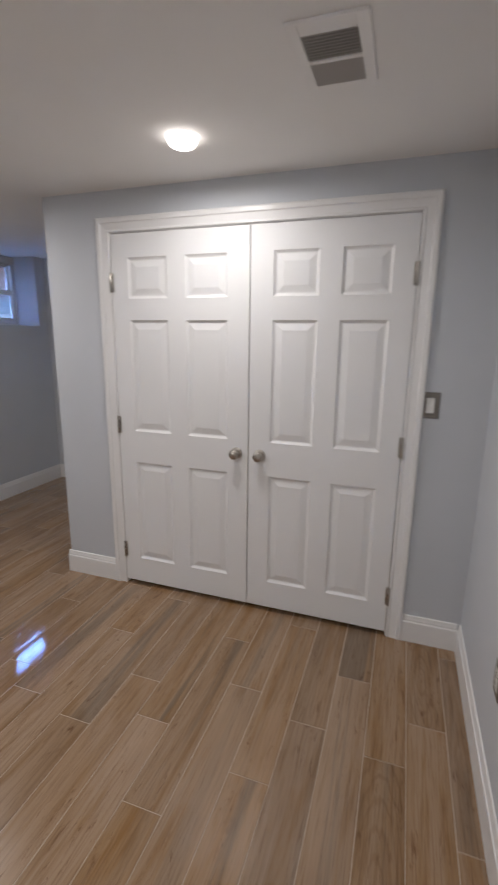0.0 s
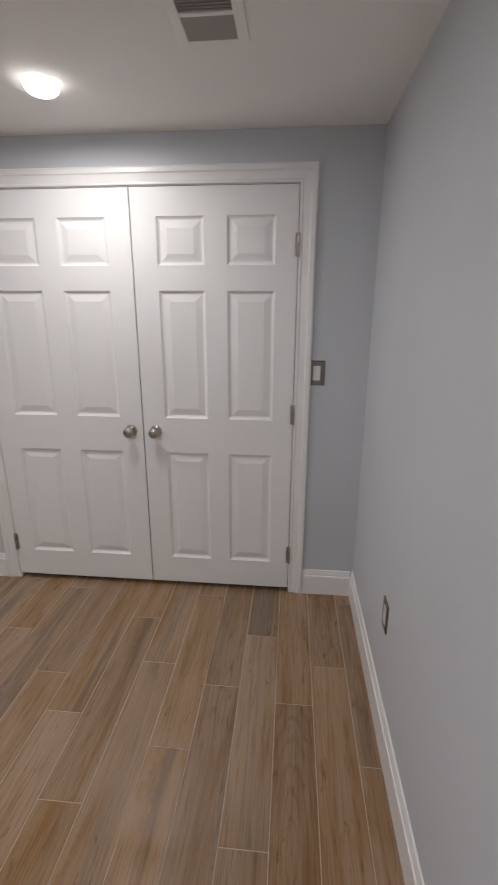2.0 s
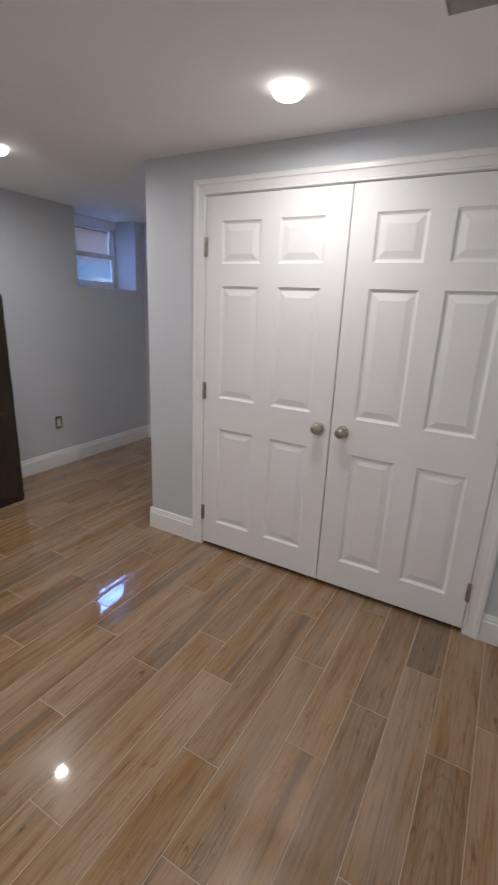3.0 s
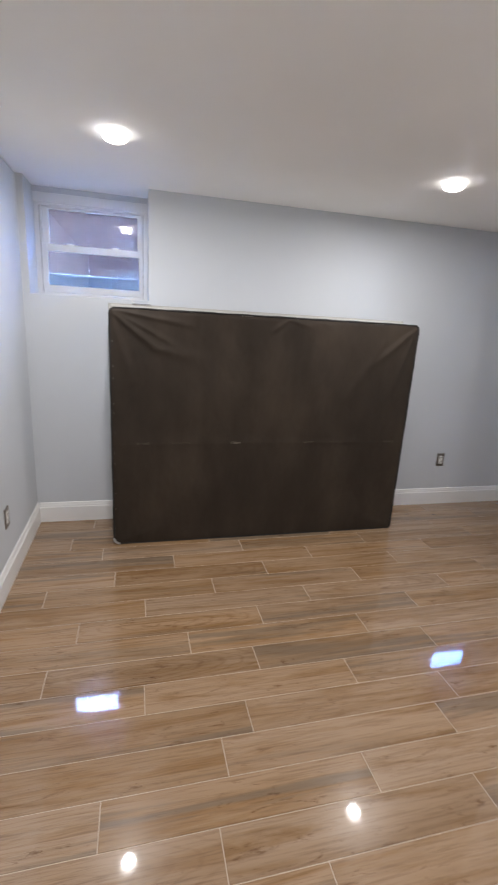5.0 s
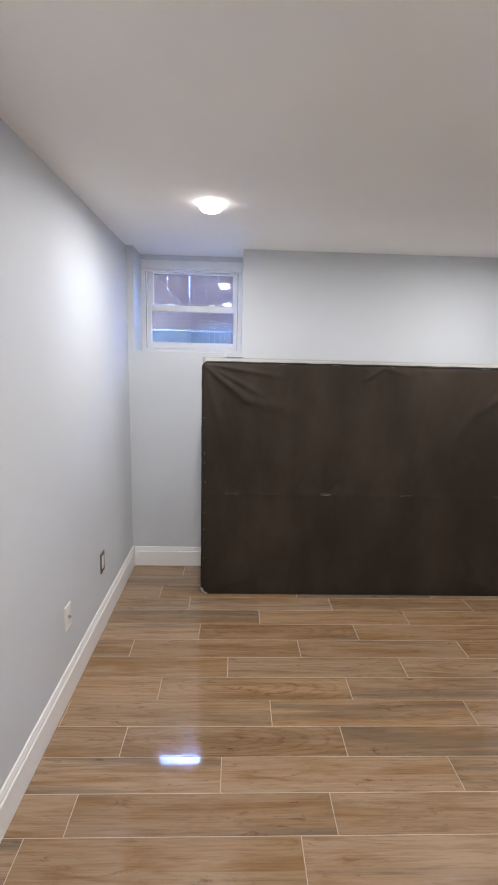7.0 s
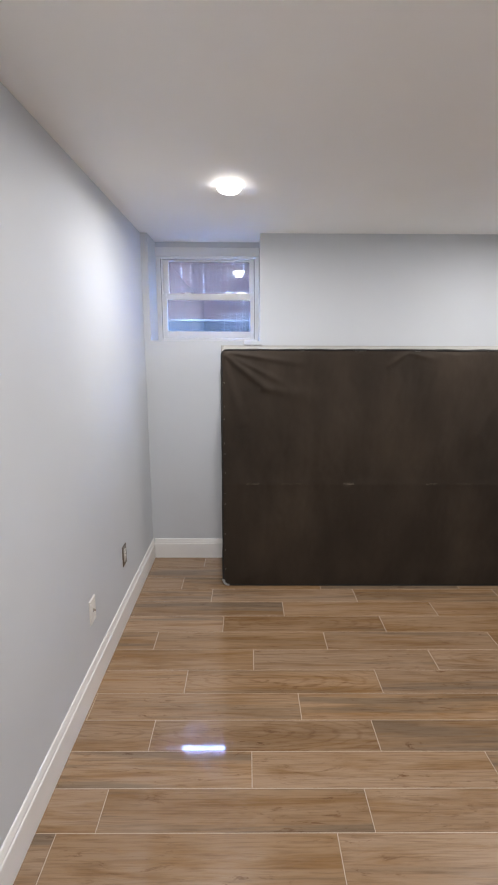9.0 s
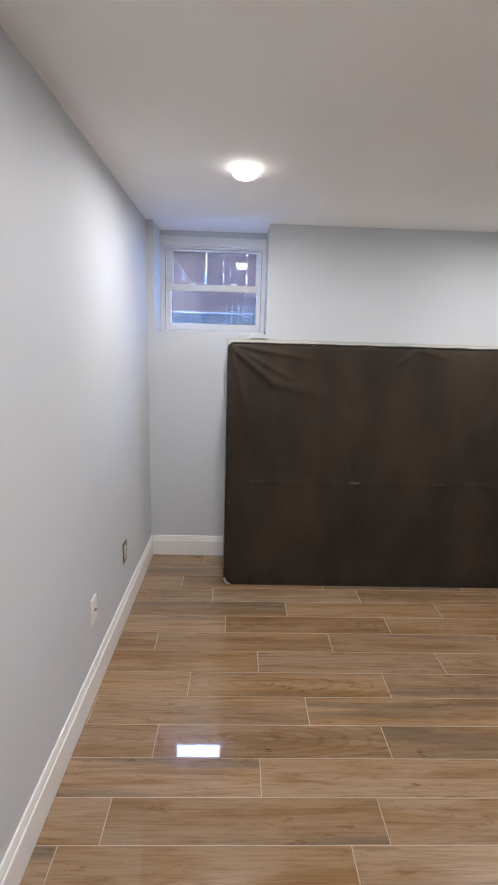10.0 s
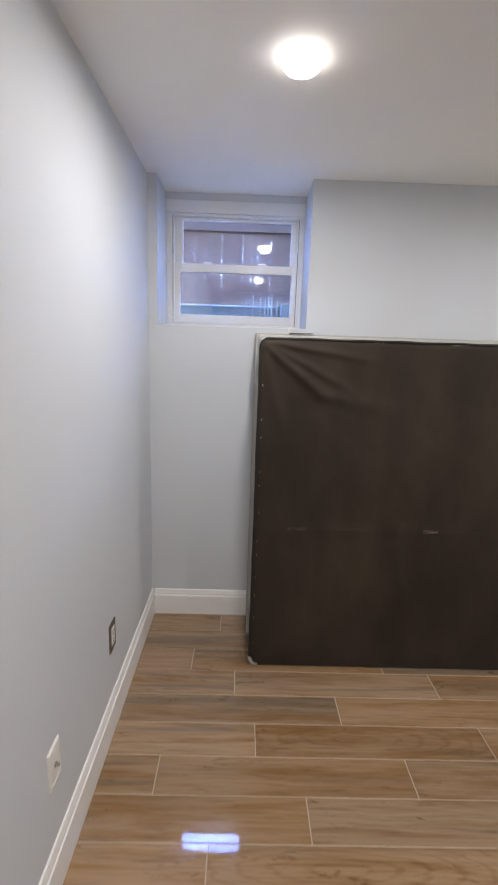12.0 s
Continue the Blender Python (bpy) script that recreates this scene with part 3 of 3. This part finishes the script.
def window(name, y0, y1, sill):
    """White vinyl double-hung window at the back of its recess; local origin at the sill's corner."""
    w = thing(name, (X_FAR, y0, sill), "white vinyl double-hung basement window with insulated glass", "window", kind="structure")
    wd, top = y1 - y0, CEIL - sill
    h = 0.585
    b = -0.262
    part("window_frame", ring(bmesh.new(), b - 0.05, b, 0.012, wd - 0.008, 0.004, h, 0.030, 0.030, 0.022, 0.013), VINYL, w)
    part("header_board", boxed(b - 0.05, b + 0.012, 0.0, wd, h + 0.0005, h + 0.062, bevel=0.004), VINYL, w)
    part("header_filler", boxed(b - 0.05, b + 0.010, 0.0, wd, h + 0.0625, top - 0.001), WALL, w)
    # thin dark strips draw the shadow line between sash and frame
    for ya, yb in ((0.0335, 0.0362), (wd - 0.0322, wd - 0.0295)):
        part("gap_shade_strip", boxed(b - 0.004, b + 0.0012, ya, yb, 0.022, h - 0.012), GAP_SHADE, w, "grey strip painted as the shaded gap in the track")
    part("side_filler", boxed(b - 0.05, b - 0.004, 0.0, 0.0115, 0.0, h), VINYL, w)
    part("side_filler", boxed(b - 0.05, b - 0.004, wd - 0.0075, wd, 0.0, h), VINYL, w)
    part("window_sill", boxed(b - 0.05, 0.0, 0.001, wd - 0.001, 0.0005, 0.0035), VINYL, w)
    lower = part("lower_sash", ring(bmesh.new(), b - 0.028, b - 0.004, 0.036, wd - 0.032, 0.027, 0.338, 0.036, 0.028, 0.046, 0.044), VINYL, w)
    upper = part("upper_sash", ring(bmesh.new(), b - 0.046, b - 0.030, 0.043, wd - 0.039, 0.300, h - 0.014, 0.042, 0.030, 0.040, 0.014), VINYL, w)
    for sash, xs, zz in ((lower, (b - 0.0125, b - 0.0225), (0.070, 0.297)), (upper, (b - 0.0345, b - 0.0435), (0.337, h - 0.024))):
        for xg in xs:
            p = part("pane", boxed(xg - 0.0012, xg + 0.0012, 0.066, wd - 0.056, zz[0], zz[1]), GLASS, sash, "clear glass pane")
            p.visible_shadow = False
    for yy in (0.22, wd - 0.22):
        part("sash_lock", boxed(b - 0.024, b - 0.006, yy - 0.022, yy + 0.022, 0.338, 0.348, bevel=0.003), VINYL, w)
    return w


window("window_1", REC1[0], REC1[1], SILL1)
window("window_2", REC2[0], REC2[1], SILL2)

# ---- outside the windows ----
structure("ground", boxed(-400, X_FAR - 0.32, -400, 400, 1.2, 1.48), SOIL, "dark bare soil outside the basement windows", "ground")
# out of view; added and lengthened to block sun and sky from the fence
structure("shading_house_wall", boxed(X_FAR - 0.31, X_FAR - 0.11, -30.0, 30.0, CEIL + 0.2, 4.6), painted("siding_paint", (0.45, 0.44, 0.42), 0.7, 0.1, 60, 0.06), "unseen house wall above the basement, added to shade the fence", "wall")
steps = thing("garden_steps", (-4.30, 3.75, 1.48), "low dark grey concrete garden steps outside the alcove window", "steps")
for k, (xa, top) in enumerate(((-0.15, 0.27), (-0.33, 0.375), (-0.53, 0.48))):
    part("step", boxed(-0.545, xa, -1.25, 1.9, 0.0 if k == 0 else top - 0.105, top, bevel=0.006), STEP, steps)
kerb = thing("garden_kerb", (-4.86, 2.0, 1.48), "low dark grey concrete kerb at the foot of the fence", "kerb")
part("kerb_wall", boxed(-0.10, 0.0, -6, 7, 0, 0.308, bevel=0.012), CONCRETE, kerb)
part("kerb_cap", boxed(-0.10, 0.004, -6, 7, 0.3085, 0.3165, bevel=0.002), CAP, kerb, "pale cap along the kerb")
# thin pale uprights, uneven in height and spacing, before the kerb
edging = thing("pale_uprights", (-4.846, 2.0, 1.48), "low thin pale uprights standing before the dark kerb", "edging")
for py, pz in ((-2.015, 0.372), (-1.962, 0.392), (-1.902, 0.380), (-1.866, 0.366), (-1.844, 0.388), (-1.816, 0.395), (-1.774, 0.376)):
    part("thin_upright", boxed(-0.005, 0.005, py - 0.0035, py + 0.0035, 0.0, pz, bevel=0.002), UPRIGHT, edging)
# block added to stand in for the bright patch of ground
block = thing("ground_patch_block", (-4.848, 0.205, 1.48), "added pale grey block standing for a bright ground patch", "block")
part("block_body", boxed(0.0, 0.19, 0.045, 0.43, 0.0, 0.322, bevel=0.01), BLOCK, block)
fence = thing("board_fence", (-4.98, 2.0, 1.48), "brown weathered vertical board fence with narrow gaps", "fence")
yy = -6.0
board_rng = random.Random(4)
boards = []
# boards whose edges show through the window, with the gap after each
SEEN_EDGES = [(-2.43, 0.0006), (-2.34, 0.00042), (-2.215, 0.0005), (-2.05, 0.00032), (-1.985, 0.00018), (-1.935, 0.00025), (-1.83, 0.0003), (-1.735, 0.00036)]
while yy < 7.0:
    wb, gap = board_rng.choice((0.088, 0.115, 0.138)), board_rng.choice((0.0001, 0.0001, 0.0002, 0.0003, 0.0003))
    for edge, seen_gap in SEEN_EDGES:
        if yy + 0.03 < edge < yy + 0.18:
            wb, gap = edge - yy, seen_gap
            break
    boards.append((yy, wb, gap, 1.30 + board_rng.uniform(-0.02, 0.02)))
    yy += wb + gap
for by, wb, gap, hh in boards:
    part("board", boxed(-0.0015, 0.0015, by, by + wb, 0.02, hh), FENCE, fence)
part("front_rail", boxed(0.002, 0.045, -6, 7, 0.866, 0.985), RAIL, fence, "brown front rail, its colour veiled by a painted glass reflection")
for rz in (0.42, 1.12):
    part("rail", boxed(-0.055, -0.002, -6, 7, rz - 0.04, rz + 0.04), FENCE, fence)


# ---- lamps and vent in the ceiling ----
def downlight(at):
    d = thing("recessed_downlight", (*at, CEIL), "lit round recessed ceiling downlight with white trim", "ceiling light", "recessed ceiling lights")
    part("trim_ring", lathe([(0.0588, -0.0009), (0.0625, -0.0014), (0.068, -0.0012), (0.070, -0.0004), (0.070, 0.001), (0.0588, 0.001)], "Z", 48), TRIM, d, "", True)
    # dome made deeper than the lamp's lens so its outline mimics bloom
    part("diffuser", lathe([(0.0, -0.040), (0.018, -0.0394), (0.034, -0.0368), (0.046, -0.0315), (0.0545, -0.0225), (0.0583, -0.010), (0.0587, 0.001), (0.0, 0.001)], "Z", 48), LENS, d, "glowing white diffuser, domed deep to stand in for bloom", True)
    return d


for at in LAMPS:
    downlight(at)

vent = thing("ceiling_vent", (-0.290, 1.520, CEIL), "off-white painted metal ceiling register with two louvre banks", "air vent")
bm = bmesh.new()
box(bm, -0.102, -0.072, -0.155, 0.155, -0.009, 0.0005, 0.003)
box(bm, 0.070, 0.102, -0.155, 0.155, -0.009, 0.0005, 0.003)
box(bm, -0.072, 0.070, -0.155, -0.103, -0.009, 0.0005, 0.003)
box(bm, -0.072, 0.070, 0.133, 0.155, -0.009, 0.0005, 0.003)
box(bm, -0.072, 0.070, 0.010, 0.024, -0.009, 0.0005, 0.003)
part("face_frame", bm, CEILING, vent)
part("duct_back", boxed(-0.072, 0.070, -0.103, 0.133, -0.0012, 0.0), DUCT, vent)
for lo, hi, tilt in ((-0.103, 0.010, 0.25), (0.024, 0.133, -1)):
    k = int((hi - lo) / 0.0118)
    for i in range(k):
        # the nearly closed bank gets its gap shade from the darker colour
        s = part("slat", boxed(-0.0715, 0.0695, -0.0058, 0.0058, -0.0005, 0.0005), SLAT_SHADED if tilt > 0 else SLAT, vent)
        s.location = (0, lo + (i + 0.5) * (hi - lo) / k, -0.0055)
        s.rotation_euler = (radians(34 * tilt), 0, 0)


# ---- plates on the walls ----
def plate(name, at, turn, label, metal=True, kind="rocker"):
    """Wall plate with local front towards -y."""
    p = thing(name, at, label, "light switch" if kind == "rocker" else "outlet", turn=turn)
    mat = PLATE if metal else WHITE_PLASTIC
    w, h, t = (0.040, 0.060, 0.007) if kind == "rocker" else (0.0355, 0.0575, 0.006)
    bm = bmesh.new()
    steps = [(w, h, 0.0), (w, h, -0.0025), (w - 0.004, h - 0.004, -t), (w - 0.010, h - 0.010, -t), (w - 0.012, h - 0.012, -t + 0.0015)]
    iw, ih = 0.0175, 0.0345
    steps.append((iw + 0.001, ih + 0.001, -t + 0.0015))
    steps.append((iw + 0.001, ih + 0.001, -0.001))
    loops = [[bm.verts.new(q) for q in ((-a, d, -c), (a, d, -c), (a, d, c), (-a, d, c))] for a, c, d in steps]
    for a, b in zip(loops, loops[1:]):
        for i in range(4):
            j = (i + 1) % 4
            bm.faces.new((a[i], a[j], b[j], b[i]))
    bm.faces.new(loops[0])
    part("cover_plate", bm, mat, p)
    if kind == "rocker":
        bm = bmesh.new()
        prof = [(-0.001, -ih), (-0.0095, -ih), (-0.0055, 0.004), (-0.0075, ih), (-0.001, ih)]
        loft(bm, [(-iw, y, z) for y, z in prof], [(iw, y, z) for y, z in prof])
        part("rocker", bm, WHITE_PLASTIC, p, "white rocker paddle")
    elif kind == "outlet":
        o = part("receptacle", boxed(-iw, iw, -t - 0.001, -0.001, -ih, ih, bevel=0.001), WHITE_PLASTIC, p, "white receptacle")
        for zc in (-0.018, 0.018):
            for xs, hs in ((-0.0065, 0.0045), (0.0065, 0.0036)):
                part("slot", boxed(xs - 0.0012, xs + 0.0012, -t - 0.0016, -t, zc - hs + 0.004, zc + hs + 0.004), DARK, o)
            part("ground_slot", boxed(-0.0025, 0.0025, -t - 0.0016, -t, zc - 0.012, zc - 0.007), DARK, o)
    else:
        part("blank", boxed(-iw - 0.001, iw + 0.001, -t + 0.0005, -0.001, -ih - 0.001, ih + 0.001), WHITE_PLASTIC, p)
        jack = part("coax_jack", lathe([(0.0, -0.016), (0.0045, -0.016), (0.0045, -0.009), (0.0075, -0.009), (0.0075, -0.004)], "Y", 12), NICKEL, p, "threaded metal coax jack", True)
    for zc in (-h + 0.0085, h - 0.0085):
        s = part("screw", lathe([(0.0, -0.0013), (0.0022, -0.001), (0.003, 0.0)], "Y", 10), mat, p, "", True)
        s.location = (0, -t, zc)
    return p


plate("light_switch", (0.080, Y_CLOSET, 1.226), 0, "white rocker switch in dark nickel plate beside the casing")
plate("light_switch", (X_RIGHT, 0.795, 1.231), -90, "white rocker switch in dark nickel plate on plain wall")
plate("wall_outlet", (X_RIGHT, 1.551, 0.459), -90, "white wall outlet in dark nickel plate", kind="outlet")
plate("wall_outlet", (-2.775, Y_LEFT, 0.384), 180, "white wall outlet in dark nickel plate", kind="outlet")
plate("coax_outlet", (-2.235, Y_LEFT, 0.378), 180, "white coax wall plate above the baseboard", metal=False, kind="coax")
plate("wall_outlet", (X_FAR, 2.782, 0.410), 90, "white wall outlet in dark nickel plate", kind="outlet")

# ---- box spring and mattress on edge ----
BX, BY0, BY1, BZ = -3.118, 0.052, 2.098, 1.522
spring = thing("box_spring", (BX, BY0, 0.0), "queen box spring on its side, black dust cover outward", "box spring")
bw = BY1 - BY0
part("ticking_body", boxed(-0.205, -0.009, 0.0, bw, 0.002, BZ, bevel=0.012, segments=3), TICKING, spring, "off-white ticking fabric sides", True)


def crease(y, z, y0, z0, y1, z1, wide):
    """Signed profile of a fold that runs from one point to another, fading towards its end."""
    dy, dz = y1 - y0, z1 - z0
    ll = math.hypot(dy, dz)
    along = ((y - y0) * dy + (z - z0) * dz) / ll
    off = ((y - y0) * -dz + (z - z0) * dy) / ll
    s = along / ll
    if s < 0 or s > 1:
        return 0.0
    wd = wide * (0.6 + 0.9 * s)
    return math.exp(-(off / wd) ** 2) * math.sin(math.pi * min(1, s * 0.9 + 0.1)) ** 0.6


FOLDS = [(0.01, 1.50, 0.30, 1.27, 0.019, 0.015), (0.01, 1.49, 0.13, 1.06, 0.022, 0.010), (0.01, 1.51, 0.50, 1.44, 0.014, 0.008), (0.03, 1.50, 0.42, 1.30, 0.016, 0.008), (0.24, 1.30, 0.60, 1.24, 0.035, 0.008), (1.10, 1.51, 0.98, 1.42, 0.014, 0.009), (1.10, 1.51, 1.30, 1.46, 0.014, 0.005),
         (2.03, 1.50, 1.70, 1.22, 0.022, 0.010), (2.03, 1.50, 1.86, 1.00, 0.022, 0.008), (1.80, 1.42, 1.50, 0.92, 0.035, 0.007), (0.05, 0.03, 0.55, 0.20, 0.03, 0.004), (2.02, 0.03, 1.60, 0.18, 0.03, 0.004), (0.75, 1.5, 0.60, 0.7, 0.06, 0.004), (1.38, 1.5, 1.25, 0.6, 0.06, 0.004)]
bm = bmesh.new()
NY, NZ = 250, 186
cover = {}
for i in range(NY + 1):
    for k in range(NZ + 1):
        y, z = bw * i / NY, 0.004 + (BZ - 0.008) * k / NZ
        edge = min(y, bw - y, z, BZ - z)
        x = -0.006 * math.exp(-edge / 0.010)
        x += 0.009 * noise.noise(Vector((y * 2.3, z * 2.3, 0.0))) * min(1, edge / 0.1)
        x += 0.0027 * noise.noise(Vector((y * 11, z * 6, 3.0))) * min(1, edge / 0.05)
        x += 0.0012 * noise.noise(Vector((y * 31, z * 19, 5.0))) * min(1, edge / 0.03)
        for y0, z0, y1, z1, wd, amp in FOLDS:
            x += amp * crease(y, z, y0, z0, y1, z1, wd)
        x += 0.0022 * math.exp(-((z - 0.70) / 0.022) ** 2) * min(1, edge / 0.1)
        # rounded corners and a slightly wavy hem
        cy, cz = max(0, 0.035 - y, y - bw + 0.035), max(0, 0.035 - z, z - BZ + 0.035)
        if cy > 0 and cz > 0:
            r = math.hypot(cy, cz)
            if r > 0.035:
                f = 0.035 / r
                y += (cy - cy * f) * (1 if y < bw / 2 else -1)
                z += (cz - cz * f) * (1 if z < BZ / 2 else -1)
        if k == NZ:
            z += 0.0035 * noise.noise(Vector((y * 9, 0.0, 7.0)))
        cover[i, k] = bm.verts.new((x + 0.004, y, z))
for i in range(NY):
    for k in range(NZ):
        bm.faces.new((cover[i, k], cover[i + 1, k], cover[i + 1, k + 1], cover[i, k + 1]))
part("dust_cover", bm, CLOTH, spring, "thin black dust cover fabric, wrinkled at the corners", True)
# rolled hem round the cover, a little uneven
hem_path = []
HR, HEM_STEP = 0.035, 0.03


def hem_side(y0, z0, y1, z1):
    count = max(2, int(math.hypot(y1 - y0, z1 - z0) / HEM_STEP))
    hem_path.extend((y0 + (y1 - y0) * i / count, z0 + (z1 - z0) * i / count) for i in range(count + 1))


hem_side(bw - HR, 0.004, HR, 0.004)
hem_path.extend((HR - HR * math.sin(radians(a)), HR + 0.004 - HR * math.cos(radians(a))) for a in (15, 30, 45, 60, 75))
hem_side(0.0, HR, 0.0, BZ - HR)
hem_path.extend((HR - HR * math.cos(radians(a)), BZ - HR + HR * math.sin(radians(a))) for a in (15, 30, 45, 60, 75))
hem_side(HR, BZ, bw - HR, BZ)
hem_path.extend((bw - HR + HR * math.sin(radians(a)), BZ - HR + HR * math.cos(radians(a))) for a in (15, 30, 45, 60, 75))
hem_side(bw, BZ - HR, bw, HR)
hem_path.extend((bw - HR + HR * math.cos(radians(a)), HR - HR * math.sin(radians(a))) for a in (15, 30, 45, 60, 75))
bm = bmesh.new()
rolls = []
for i, (y, z) in enumerate(hem_path):
    ya, za = hem_path[i - 1]
    yb, zb = hem_path[(i + 1) % len(hem_path)]
    ll = math.hypot(yb - ya, zb - za) or 1.0
    ny, nz = -(zb - za) / ll, (yb - ya) / ll
    fat = 0.0065 + 0.0028 * noise.noise(Vector((y * 14, z * 14, 2.0)))
    off = 0.0030 * noise.noise(Vector((y * 8, z * 8, 9.0)))
    rolls.append([bm.verts.new((-0.001 + 0.8 * fat * math.cos(a), y + ny * (off + fat * math.sin(a)), max(0.001, z + nz * (off + fat * math.sin(a))))) for a in (0.0, 1.05, 2.09, 3.14, 4.19, 5.24)])
for a, b in zip(rolls, rolls[1:] + rolls[:1]):
    for i in range(6):
        bm.faces.new((a[i], a[(i + 1) % 6], b[(i + 1) % 6], b[i]))
part("hem", bm, HEM, spring, "rolled black hem of the dust cover", True)
# the black cloth wraps round the upper corner
part("cover_wrap", boxed(-0.045, -0.0005, -0.004, 0.006, 1.33, 1.497, bevel=0.002), CLOTH, spring)
tag = part("law_tag", boxed(-0.012, -0.0095, 0.0, 0.020, -0.022, 0.0), CLOTH, spring, "small dark fabric tag")
tag.location, tag.rotation_euler = (0, bw - 0.002, 0.775), (radians(-20), 0, 0)
staple_rng = random.Random(9)
for i in range(13):
    z = 0.12 + i * 0.108 + staple_rng.uniform(-0.035, 0.035)
    s = part("staple", boxed(-0.001, 0.0012, -0.005, 0.005, -0.0007, 0.0007), NICKEL, spring)
    s.location = (0.003, 0.016 + staple_rng.uniform(-0.003, 0.003), z)
    s.rotation_euler = (radians(90 + staple_rng.uniform(-25, 25)), 0, 0)

bm = bmesh.new()
arcs = []
for i in range(9):
    a = radians(180 + 90 * i / 8)
    wob = 0.002 * math.sin(i * 2.3)
    arcs.append([bm.verts.new((0.006, 0.036 + (0.044 + wob) * math.cos(a), 0.046 + 0.044 * math.sin(a))), bm.verts.new((0.009, 0.040 + (0.033 + wob * 2) * math.cos(a), 0.052 + 0.036 * math.sin(a))), bm.verts.new((-0.012, 0.036 + 0.043 * math.cos(a), 0.046 + 0.043 * math.sin(a)))])
for a, b in zip(arcs, arcs[1:]):
    bm.faces.new((a[0], a[1], b[1], b[0]))
    bm.faces.new((a[2], a[0], b[0], b[2]))
part("corner_guard", bm, TICKING, spring, "worn white corner of the ticking", True)

mattress = thing("mattress", (-3.323, 0.040, 0.0), "white mattress on edge between box spring and wall", "mattress")
mw = 2.064
part("mattress_body", boxed(-0.20, -0.004, 0.0, mw, 0.002, 1.545, bevel=0.028, segments=5), TICKING, mattress, "", True)
for xx in (-0.022, -0.182):
    bm = bmesh.new()
    ring(bm, xx - 0.006, xx + 0.006, -0.004, mw + 0.004, 0.001, 1.549, 0.014, 0.014, 0.012, 0.012, 0.004)
    part("piping", bm, TICKING, mattress)

# a torn strip of plastic and a dark tie on the mattress edge
scrap = thing("plastic_scrap", (-3.345, 0.180, 1.5495), "small curled scrap of white plastic on the mattress", "plastic scrap")
bm = bmesh.new()
curl = []
for i in range(13):
    u = i / 12
    a = radians(-100 + 200 * u)
    y, z = (0.014 - 0.016 * math.cos(a), 0.020 + 0.018 * math.sin(a)) if u < 0.75 else (0.0168 + 0.05 * (u - 0.75), 0.0372)
    curl.append((y, max(z, 0.002)))
outline = [(y, z) for y, z in curl[:10]]
thick = [0.0015 + 0.0045 * math.sin(math.pi * (i + 0.5) / 10) for i in range(10)]
inner = [(y + t, z) for (y, z), t in zip(outline, thick)]
prof = outline + inner[::-1]
loft(bm, [(-0.006, y, z) for y, z in prof], [(0.010, y + 0.002, z) for y, z in prof])
part("plastic_film", bm, WHITE_PLASTIC, scrap, "", True)
bm = boxed(-0.012, 0.012, 0.014, 0.060, 0.0002, 0.0042, bevel=0.001)
part("plastic_flap", bm, WHITE_PLASTIC, scrap)
part("tie", boxed(0.010, 0.014, 0.005, 0.115, 0.0005, 0.0035), DARK, scrap, "thin dark tie")

# ---- floor tiles, one by one ----
X0, PITCH, LENGTH, GAP = -1.571, 0.1503, 0.906, 0.0031
JOINT = {-13: 1.333, -12: 1.780, -11: 1.569, -10: 1.045, -9: 1.634, -8: 1.340, -7: 1.737, -6: 1.125, -5: 1.450, -4: 0.733, -3: 0.438, -2: 0.988, -1: 0.497,
         0: 0.622, 1: 0.224, 2: -0.178, 3: 0.437, 4: -0.080, 5: 0.239, 6: -0.280, 7: 0.072, 8: 0.424, 9: -0.015, 10: -0.22, 11: 0.30, 12: -0.10, 13: 0.55}
LIPPAGE = {1: 0.35, 2: -0.32, 3: 0.30}
tile_rng = random.Random(21)
for row, joint in JOINT.items():
    xa, xb = X0 - PITCH * (row + 1) + GAP / 2, X0 - PITCH * row - GAP / 2
    xa, xb = max(xa, X_FAR - 0.002), min(xb, X_RIGHT + 0.002)
    if xb - xa < 0.01:
        continue
    y_end = Y_END if xb < X_CLOSET + 0.1 else Y_CLOSET + 0.10
    n = math.floor((Y_LEFT - joint) / LENGTH)
    while joint + n * LENGTH < y_end:
        ya, yb = joint + n * LENGTH + GAP / 2, joint + (n + 1) * LENGTH - GAP / 2
        n += 1
        ya, yb = max(ya, Y_LEFT - 0.002), min(yb, y_end + 0.002)
        if yb - ya < 0.01:
            continue
        hx, hy = (xb - xa) / 2, (yb - ya) / 2
        bm = bmesh.new()
        e = 0.0005
        lower = [bm.verts.new(p) for p in ((-hx, -hy, -0.006), (hx, -hy, -0.006), (hx, hy, -0.006), (-hx, hy, -0.006))]
        mid = [bm.verts.new(p) for p in ((-hx, -hy, -e), (hx, -hy, -e), (hx, hy, -e), (-hx, hy, -e))]
        topv = [bm.verts.new(p) for p in ((-hx + e, -hy + e, 0), (hx - e, -hy + e, 0), (hx - e, hy - e, 0), (-hx + e, hy - e, 0))]
        for a, b in ((lower, mid), (mid, topv)):
            for i in range(4):
                j = (i + 1) % 4
                bm.faces.new((a[i], a[j], b[j], b[i]))
        bm.faces.new(topv)
        tile = part("tile", bm, TILE, floor)
        tile.location = ((xa + xb) / 2, (ya + yb) / 2, 0.0)
        lean = tile_rng.uniform(-0.12, 0.12)
        if ya < 0.0 < yb:
            lean = LIPPAGE.get(row, lean)
        tile.rotation_euler = (radians(tile_rng.uniform(-0.02, 0.02)), radians(lean), 0)
